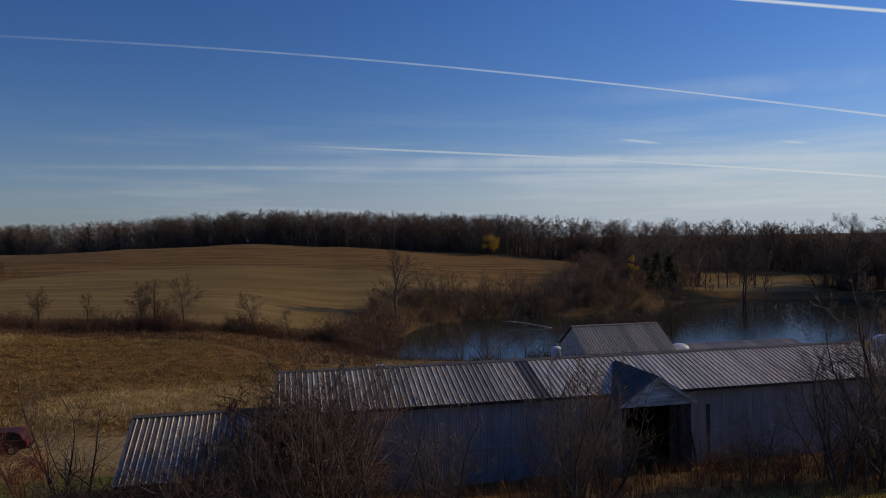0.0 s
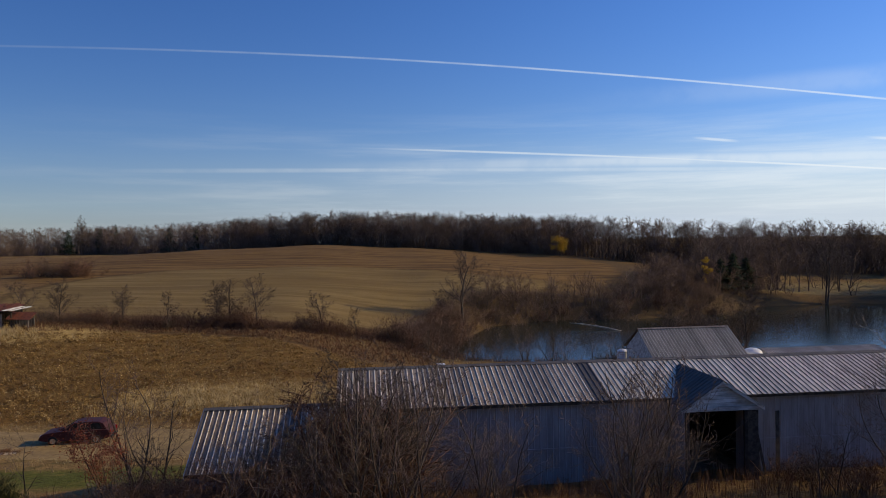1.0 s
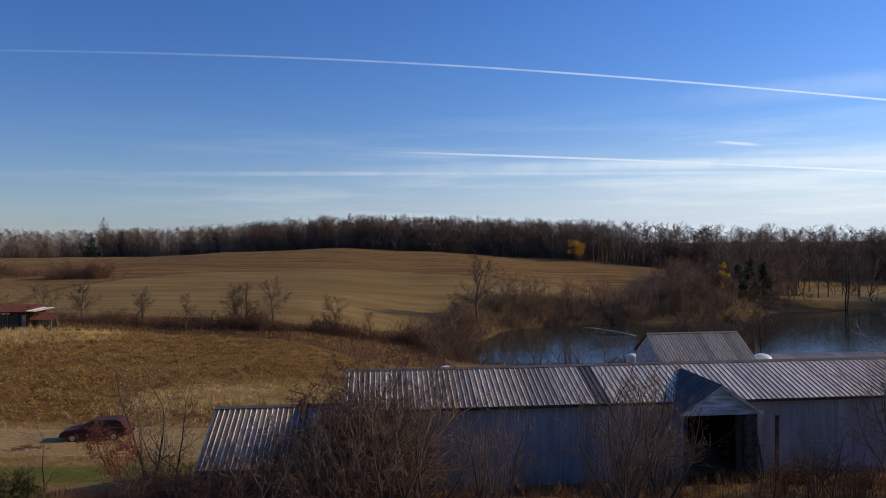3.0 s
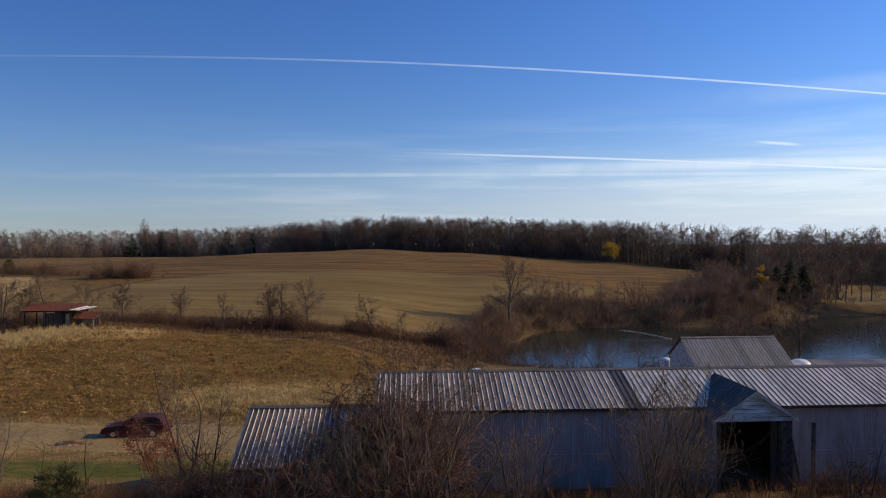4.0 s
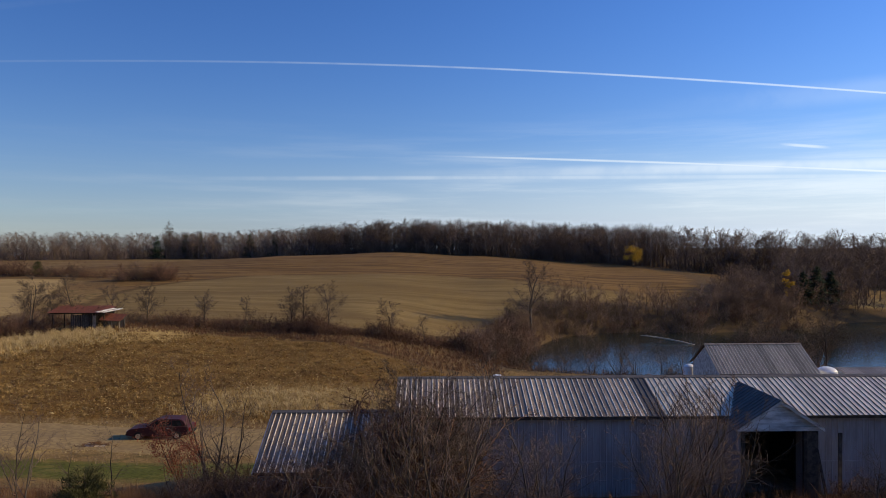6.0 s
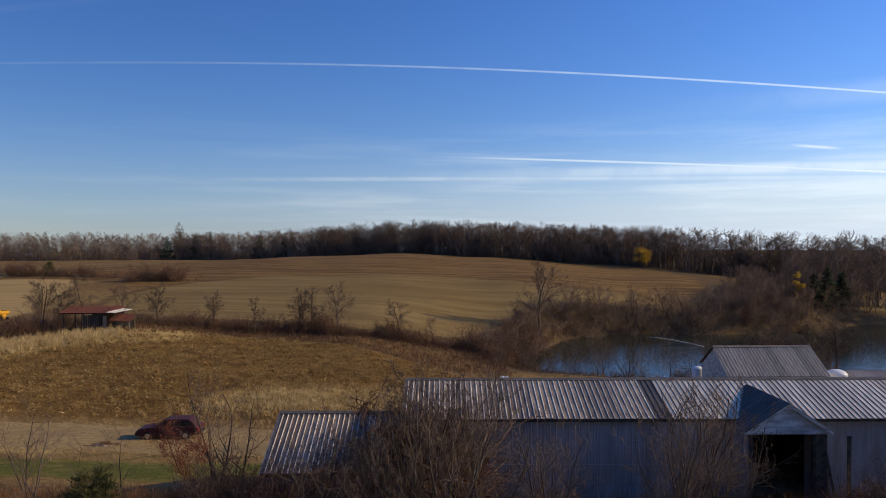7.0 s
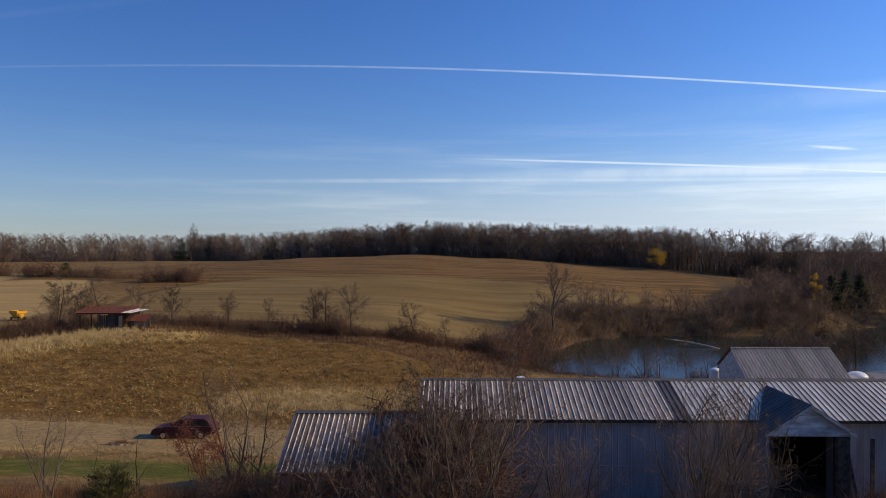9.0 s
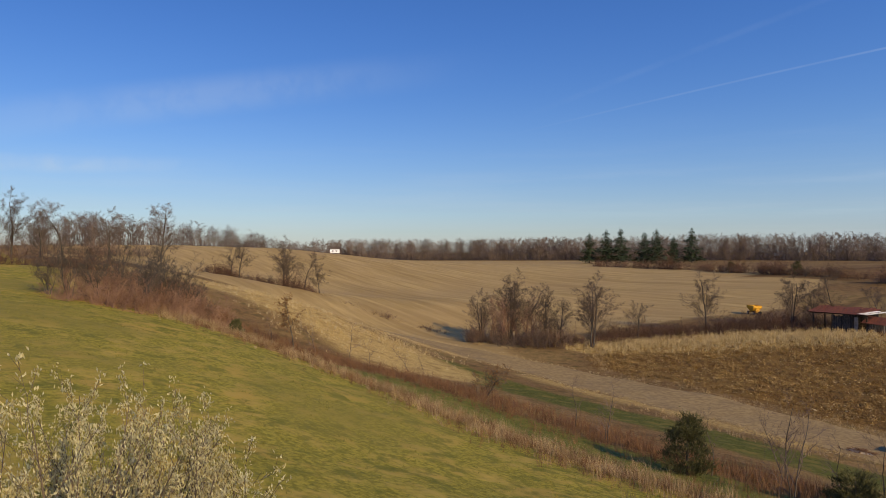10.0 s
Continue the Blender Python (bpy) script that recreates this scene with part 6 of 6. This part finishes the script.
rng = random.Random(77)
tufts("red_weeds", "dense reddish dry weeds along the slope", along(WEED_ROW, 3600, rng, 1.9), M["red_weed"], 0.3, 1.0, 11, 0.0055, 1, 1.0)
tufts("meadow_weeds", "band of dry tan weeds at the meadow edge", along(MEADOW_EDGE[1:], 2800, rng, 1.3), M["weed"], 0.2, 0.8, 11, 0.005, 2, 1.1)
tufts("red_weeds", "reddish dry weeds at the meadow edge", along(MEADOW_EDGE[2:], 1800, rng, 1.5), M["red_weed"], 0.2, 0.65, 10, 0.005, 12, 1.1)
tufts("straw_tufts", "bright straw-coloured tall grass by the corn field", along([(-71, 75), (-62, 84), (-54, 95), (-46, 100)], 3000, rng, 2.6), M["straw"], 0.5, 1.0, 8, 0.014, 3, 0.8)
tufts("straw_tufts", "bleached grass along the farm lane", along([(-64, 40), (-74, 42), (-84, 38), (-96, 32), (-64, 30)], 1500, rng, 2.8), M["straw"], 0.2, 0.65, 10, 0.009, 4, 1.3)
tufts("straw_tufts", "pale dry grass behind the shed", along([(-22, 66), (-12, 67), (0, 67)], 900, rng, 2.2), M["straw"], 0.3, 0.7, 7, 0.013, 5, 0.8)
tufts("straw_tufts", "pale dry grass at the corner of the corn field", along([(-20, 69.5), (-12, 70), (-2, 70)], 3200, rng, 2.6), M["straw"], 0.25, 0.6, 5, 0.012, 15, 0.9)
tufts("bank_weeds", "rust-brown reeds on the near bank of the pond", along([(8, 108), (14, 102), (24, 97.5), (40, 97)], 1600, rng, 1.3), M["brown_leaf"], 0.4, 1.1, 4, 0.02, 16)
lane_edge = [(x, y + 4.6) for x, y in ROAD[1:7]], [(x, y - 4.6) for x, y in ROAD[1:7]]
tufts("lane_grass", "ragged dry grass along both edges of the lane", along(lane_edge[0], 700, rng, 0.5) + along(lane_edge[1], 1300, rng, 0.7), M["straw"], 0.08, 0.24, 6, 0.008, 17, 1.0)
tufts("field_edge_weeds", "weedy edge of the corn field", along([(-70, 74), (-60, 63.5), (-44, 61.8), (-26, 61), (-8, 60)], 900, rng, 0.5), M["weed"], 0.2, 0.5, 5, 0.009, 6, 0.9)
pas = []
while len(pas) < 4200:
    x, y = rng.uniform(-44, 34), rng.uniform(46, 112)
    if float(inside(x, y, CORN)) < -1 and float(off_line(x, y, ROAD)) > 6 and float(inside(x, y, POND)) < -2 and not (-3 < x < 33 and y < 42) and not (22 < x < 47 and 55 < y < 66):
        pas.append((x, y))
tufts("pasture_weeds", "rough dry pasture weeds", pas, M["weed"], 0.18, 0.5, 6, 0.011, 7, 0.9)
low_pas = []
while len(low_pas) < 5200:
    x, y = rng.uniform(-48, 9), rng.uniform(90, 112)
    if float(inside(x, y, CORN)) < -0.5 and float(inside(x, y, POND)) < -2:
        low_pas.append((x, y))
tufts("pasture_weeds", "dark rough weeds in the ditch below the field", low_pas, M["red_weed"], 0.25, 0.75, 6, 0.012, 27, 0.9)
foot = []
while len(foot) < 3000:
    x, y = rng.uniform(-14, 30), rng.uniform(20, 33.3)
    if not (-7.1 < x < -1.7 and y > 28):
        foot.append((x, y))
tufts("barn_weeds", "tangled dry weeds at the foot of the barn", foot, M["red_weed"], 0.3, 1.0, 7, 0.007, 8, 0.8)
gr = [(rng.uniform(-60, 10), rng.uniform(2, 40)) for _ in range(9000)]
gr = [(x, y) for x, y in gr if y < float(np.interp(x, [p[0] for p in MEADOW_EDGE], [p[1] for p in MEADOW_EDGE])) + 6]
tufts("grass", "short green meadow grass tufts", gr, M["green"], 0.05, 0.13, 6, 0.007, 9, 0.9, "grass")
# stubble stands in rows across the field
stub = []
for k in range(56):
    for _ in range(330):
        u = rng.uniform(-78, 8)
        yy = 58 + k * 0.9 + 0.045 * u + rng.gauss(0, 0.12)
        stub.append((u, yy))
sx, sy = np.array([p[0] for p in stub]), np.array([p[1] for p in stub])
keep = inside(sx, sy, CORN) > 0.3 + 0.9 * np.sin(sx * 0.6)
stub = [p for p, k in zip(stub, keep) if k]
tufts("corn_stubble", "rows of golden-brown standing corn stubble", stub, M["stubble"], 0.15, 0.55, 6, 0.014, 10, 1.1, "corn stubble")



def litter(name, label, places, material, lo, hi, seed):
    """Curled dry leaves and broken stalks lying on the ground."""
    r = np.random.RandomState(seed)
    p = np.array(places, float)
    n = len(p)
    a = r.uniform(0, 2 * np.pi, n)
    L, W_ = r.uniform(lo, hi, n), r.uniform(0.02, 0.055, n)
    up_ = r.uniform(0.03, 0.22, n)
    d = np.stack([np.cos(a) * L, np.sin(a) * L, r.uniform(-0.4, 0.6, n) * L], 1)
    sd_ = np.stack([-np.sin(a) * W_, np.cos(a) * W_, r.uniform(-1, 1, n) * W_], 1)
    c = np.c_[p, land(p[:, 0], p[:, 1]) + up_]
    v = np.stack([c - d, c + sd_ + [0, 0, 0.05], c + d, c - sd_ + [0, 0, 0.05]], 1).reshape(-1, 3)
    i = np.arange(n)[:, None] * 4
    tagged(new(name, raw_mesh(name, v, np.concatenate([i + [0, 1, 2], i + [0, 2, 3]]), material)), label, "corn stubble", kind="stuff")


pick_ = random.Random(90)
for n_, mat_, label_ in ((3500, "straw", "pale dry corn leaves lying between the stubble rows"), (26000, "stubble", "golden-brown broken corn stalks lying in rows")):
    trash = [(x + pick_.gauss(0, 0.3), y + pick_.gauss(0, 0.12)) for x, y in (pick_.choice(stub) for _ in range(n_))]
    litter("corn_litter", label_, trash, M[mat_], 0.06, 0.17, n_)

# ---- vehicles and small things ----


def wheel(parent, x, y, z, r, w_, name="wheel"):
    gq = Geo().tube([(x, y - w_ / 2, z), (x, y - w_ * 0.4, z), (x, y + w_ * 0.4, z), (x, y + w_ / 2, z)], [r * 0.9, r, r, r * 0.9], 20)
    wh = part(name, gq, M["tyre"], parent)
    part("rim", Geo().tube([(x, y - w_ / 2 - 0.012, z), (x, y + w_ / 2 + 0.012, z)], [r * 0.58, r * 0.58], 16), M["chrome"], wh)


car = thing("car", (-21.3, 55.4, land(-21.3, 55.4) + 0.06), "dark maroon estate car parked on the dirt lane", "car", turn=182)
side = [(-2.35, 0.42), (-2.38, 0.72), (-2.30, 0.92), (-2.2, 1.0), (0.7, 1.0), (1.15, 0.98), (2.1, 0.86), (2.34, 0.74), (2.40, 0.55), (2.36, 0.38), (1.9, 0.30), (-1.9, 0.30)]
part("body", Geo().prism(side, -0.88, 0.88), M["car_paint"], car, bevel=0.05)
top = [(-2.12, 0.99), (-1.90, 1.42), (-1.55, 1.56), (-0.25, 1.58), (0.15, 1.50), (1.0, 0.99)]
part("cabin", Geo().prism(top, -0.74, 0.74), M["car_paint"], car, bevel=0.05)
for s in (-1, 1):
    yo = 0.745 * s
    for xa, xb, xc, xd in ((-1.82, -1.62, -1.05, -1.05), (-0.95, -0.95, -0.22, -0.22), (-0.12, -0.12, 0.05, 0.72)):
        part("side_window", Geo().prism([(xa, 1.04), (xd, 1.04), (xc, 1.45), (xb, 1.45)], yo - 0.012, yo + 0.012), M["glass"], car)
    part("mirror", Geo().box(0.55, 0.68, 0.88 * s - 0.02, 0.88 * s + 0.14 * s, 1.0, 1.12) if s > 0 else Geo().box(0.55, 0.68, -1.02, -0.86, 1.0, 1.12), M["car_paint"], car)
    part("headlight", Geo().box(2.24, 2.37, min(0.52 * s, 0.82 * s), max(0.52 * s, 0.82 * s), 0.60, 0.74), M["lens"], car)
    part("tail_light", Geo().box(-2.40, -2.33, min(0.66 * s, 0.84 * s), max(0.66 * s, 0.84 * s), 0.66, 0.92), M["tail"], car)
    part("door_handle", Geo().box(-0.85, -0.68, 0.885 * s - 0.015, 0.885 * s + 0.015, 0.86, 0.89), M["chrome"], car)
    for xw in (-1.42, 1.48):
        wheel(car, xw, 0.80 * s, 0.33, 0.33, 0.21)
ws_ = Geo()
ws_.v = [(0.19, -0.66, 1.49), (0.19, 0.66, 1.49), (0.99, 0.70, 1.03), (0.99, -0.70, 1.03), (0.16, -0.66, 1.46), (0.16, 0.66, 1.46), (0.96, 0.70, 1.0), (0.96, -0.70, 1.0)]
ws_.v = [(x + 0.04, y, z + 0.04) for x, y, z in ws_.v]
ws_.f = [(0, 1, 2, 3), (7, 6, 5, 4), (0, 4, 5, 1), (1, 5, 6, 2), (2, 6, 7, 3), (3, 7, 4, 0)]
part("windscreen", ws_, M["glass"], car)
part("bumper", Geo().box(2.33, 2.46, -0.80, 0.80, 0.38, 0.52), M["tyre"], car, bevel=0.02)
part("bumper", Geo().box(-2.46, -2.34, -0.80, 0.80, 0.38, 0.54), M["tyre"], car, bevel=0.02)

# yellow gravity wagon in the field
wz = land(-71.9, 114.9)
wag = thing("grain_wagon", (-71.9, 114.9, wz), "yellow steel grain wagon with sloping sides standing in the harvested field", "wagon", turn=-28)
wag.scale = (0.66, 0.66, 0.66)
hop = Geo()
hop.v = [(-1.7, -1.2, 2.35), (1.7, -1.2, 2.35), (1.7, 1.2, 2.35), (-1.7, 1.2, 2.35), (-1.7, -1.2, 1.75), (1.7, -1.2, 1.75), (1.7, 1.2, 1.75), (-1.7, 1.2, 1.75),
         (-0.3, -0.9, 0.85), (0.9, -0.9, 0.85), (0.9, 0.5, 0.85), (-0.3, 0.5, 0.85), (-1.62, -1.12, 2.35), (1.62, -1.12, 2.35), (1.62, 1.12, 2.35), (-1.62, 1.12, 2.35),
         (-0.25, -0.8, 1.0), (0.85, -0.8, 1.0), (0.85, 0.4, 1.0), (-0.25, 0.4, 1.0)]
hop.f = [(0, 4, 5, 1), (1, 5, 6, 2), (2, 6, 7, 3), (3, 7, 4, 0), (4, 8, 9, 5), (5, 9, 10, 6), (6, 10, 11, 7), (7, 11, 8, 4), (8, 11, 10, 9),
         (0, 1, 13, 12), (1, 2, 14, 13), (2, 3, 15, 14), (3, 0, 12, 15), (12, 13, 17, 16), (13, 14, 18, 17), (14, 15, 19, 18), (15, 12, 16, 19), (16, 17, 18, 19)]
part("hopper", hop, M["wagon"], wag)
for y in (-0.45, 0.45):
    part("frame_rail", Geo().box(-1.7, 1.9, y - 0.06, y + 0.06, 0.62, 0.78), M["tyre"], wag)
part("drawbar", Geo().tube([(1.8, 0, 0.65), (3.2, 0, 0.45)], [0.05, 0.05], 6), M["tyre"], wag)
for x in (-1.5, 1.5):
    part("axle", Geo().tube([(x, -0.8, 0.42), (x, 0.8, 0.42)], [0.05, 0.05], 6), M["tyre"], wag)
    part("strut", Geo().box(x - 0.05, x + 0.05, -0.5, 0.5, 0.45, 1.75), M["wagon"], wag)
    for y in (-0.85, 0.85):
        wheel(wag, x, y, 0.42, 0.42, 0.24)

# white trailer far off on the field's edge
vx, vy = -249.0, 120.0
van = thing("trailer", (vx, vy, land(vx, vy)), "white box trailer on the distant field edge", "trailer", turn=64)
van.scale = (0.62, 0.62, 0.62)
part("box", Geo().box(-3.0, 3.0, -1.2, 1.2, 0.7, 3.0), M["white"], van, bevel=0.06)
part("window", Geo().box(0.5, 1.6, -1.23, -1.19, 1.7, 2.3), M["glass"], van)
part("window", Geo().box(-1.8, -0.7, -1.23, -1.19, 1.7, 2.3), M["glass"], van)
part("drawbar", Geo().box(3.0, 4.2, -0.06, 0.06, 0.55, 0.68), M["tyre"], van)
for y in (-1.05, 1.05):
    wheel(van, -0.4, y, 0.38, 0.38, 0.22)


# houses glimpsed among the far trees
def far_house(x, y, turn, label, wall_, size=(11, 7, 3.2, 2.0)):
    L, W_, h, r_ = size
    hs = thing("house", (x, y, land(x, y) - 0.2), label, "house", turn=turn)
    part("wall", Geo().prism([(-W_ / 2, 0), (W_ / 2, 0), (W_ / 2, h), (0, h + r_), (-W_ / 2, h)], -L / 2, L / 2, "x"), wall_, hs)
    for s in (-1, 1):
        part("roof", Geo().prism([(0, h + r_ + 0.12), (s * (W_ / 2 + 0.4), h - 0.1), (s * (W_ / 2 + 0.4), h - 0.25), (0, h + r_ - 0.02)], -L / 2 - 0.4, L / 2 + 0.4, "x"), M["dark_roof"], hs)
    for x_ in (-L * 0.32, 0.2, L * 0.30):
        wd = part("window", Geo().box(x_ - 0.6, x_ + 0.6, -W_ / 2 - 0.05, -W_ / 2 - 0.005, 1.0, 2.3), M["white"], hs)
        part("pane", Geo().box(x_ - 0.5, x_ + 0.5, -W_ / 2 - 0.07, -W_ / 2 - 0.045, 1.1, 2.2), M["glass"], wd)


far_house(-236, 402, 20, "low grey house among distant bare trees", M["grey_wood"], (11, 7, 2.8, 1.6))

# fallen pale trunk in the pond
lg = thing("fallen_trunk", (44.6, 135.2, WATER), "long pale fallen trunk lying in the pond", "log", turn=-42)
part("trunk", Geo().tube([(-5.6, 0, 0.85), (-3, 0.3, 0.78), (0, 0.2, 0.52), (3, 0.0, 0.22), (5.4, -0.4, -0.1)], [0.07, 0.12, 0.15, 0.16, 0.15], 8), M["log"], lg, smooth=True)
for i, (x, a) in enumerate(((-4, 0.9), (-2.6, -0.7), (0.4, 0.6))):
    part("branch", Geo().tube([(x, 0.2, 0.75 - 0.1 * i), (x - 0.7, a, 1.0 - 0.1 * i)], [0.05, 0.02], 5), M["log"], lg)

# heap of dead stalks on the lane
heap = thing("rubbish_heap", (-25.0, 52.1, land(-25.0, 52.1)), "small heap of dead stalks and dirt on the lane", "heap")
heap.scale = (0.7, 0.7, 0.7)
rq = random.Random(9)
hg = Geo()
for i in range(160):
    a, d = rq.uniform(0, 6.28), abs(rq.gauss(0, 0.7))
    x, y = math.cos(a) * d * 1.6, math.sin(a) * d * 0.7
    z = max(0.0, 0.35 * (1 - d / 1.6))
    b = rq.uniform(0, 6.28)
    hg.tube([(x, y, z * rq.random() + 0.04), (x + math.cos(b) * 0.45, y + math.sin(b) * 0.45, z + rq.uniform(0.02, 0.25))], [0.025, 0.012], 4)
part("stalks", hg, M["red_weed"], heap)
mound = Geo().tube([(0, 0, -0.05), (0, 0, 0.12), (0, 0, 0.24), (0.05, 0, 0.30)], [1.0, 0.8, 0.45, 0.1], 14)
mound.v = [(x * 1.5, y * 0.7, z) for x, y, z in mound.v]
part("mound", mound, M["stone"], heap, smooth=True)
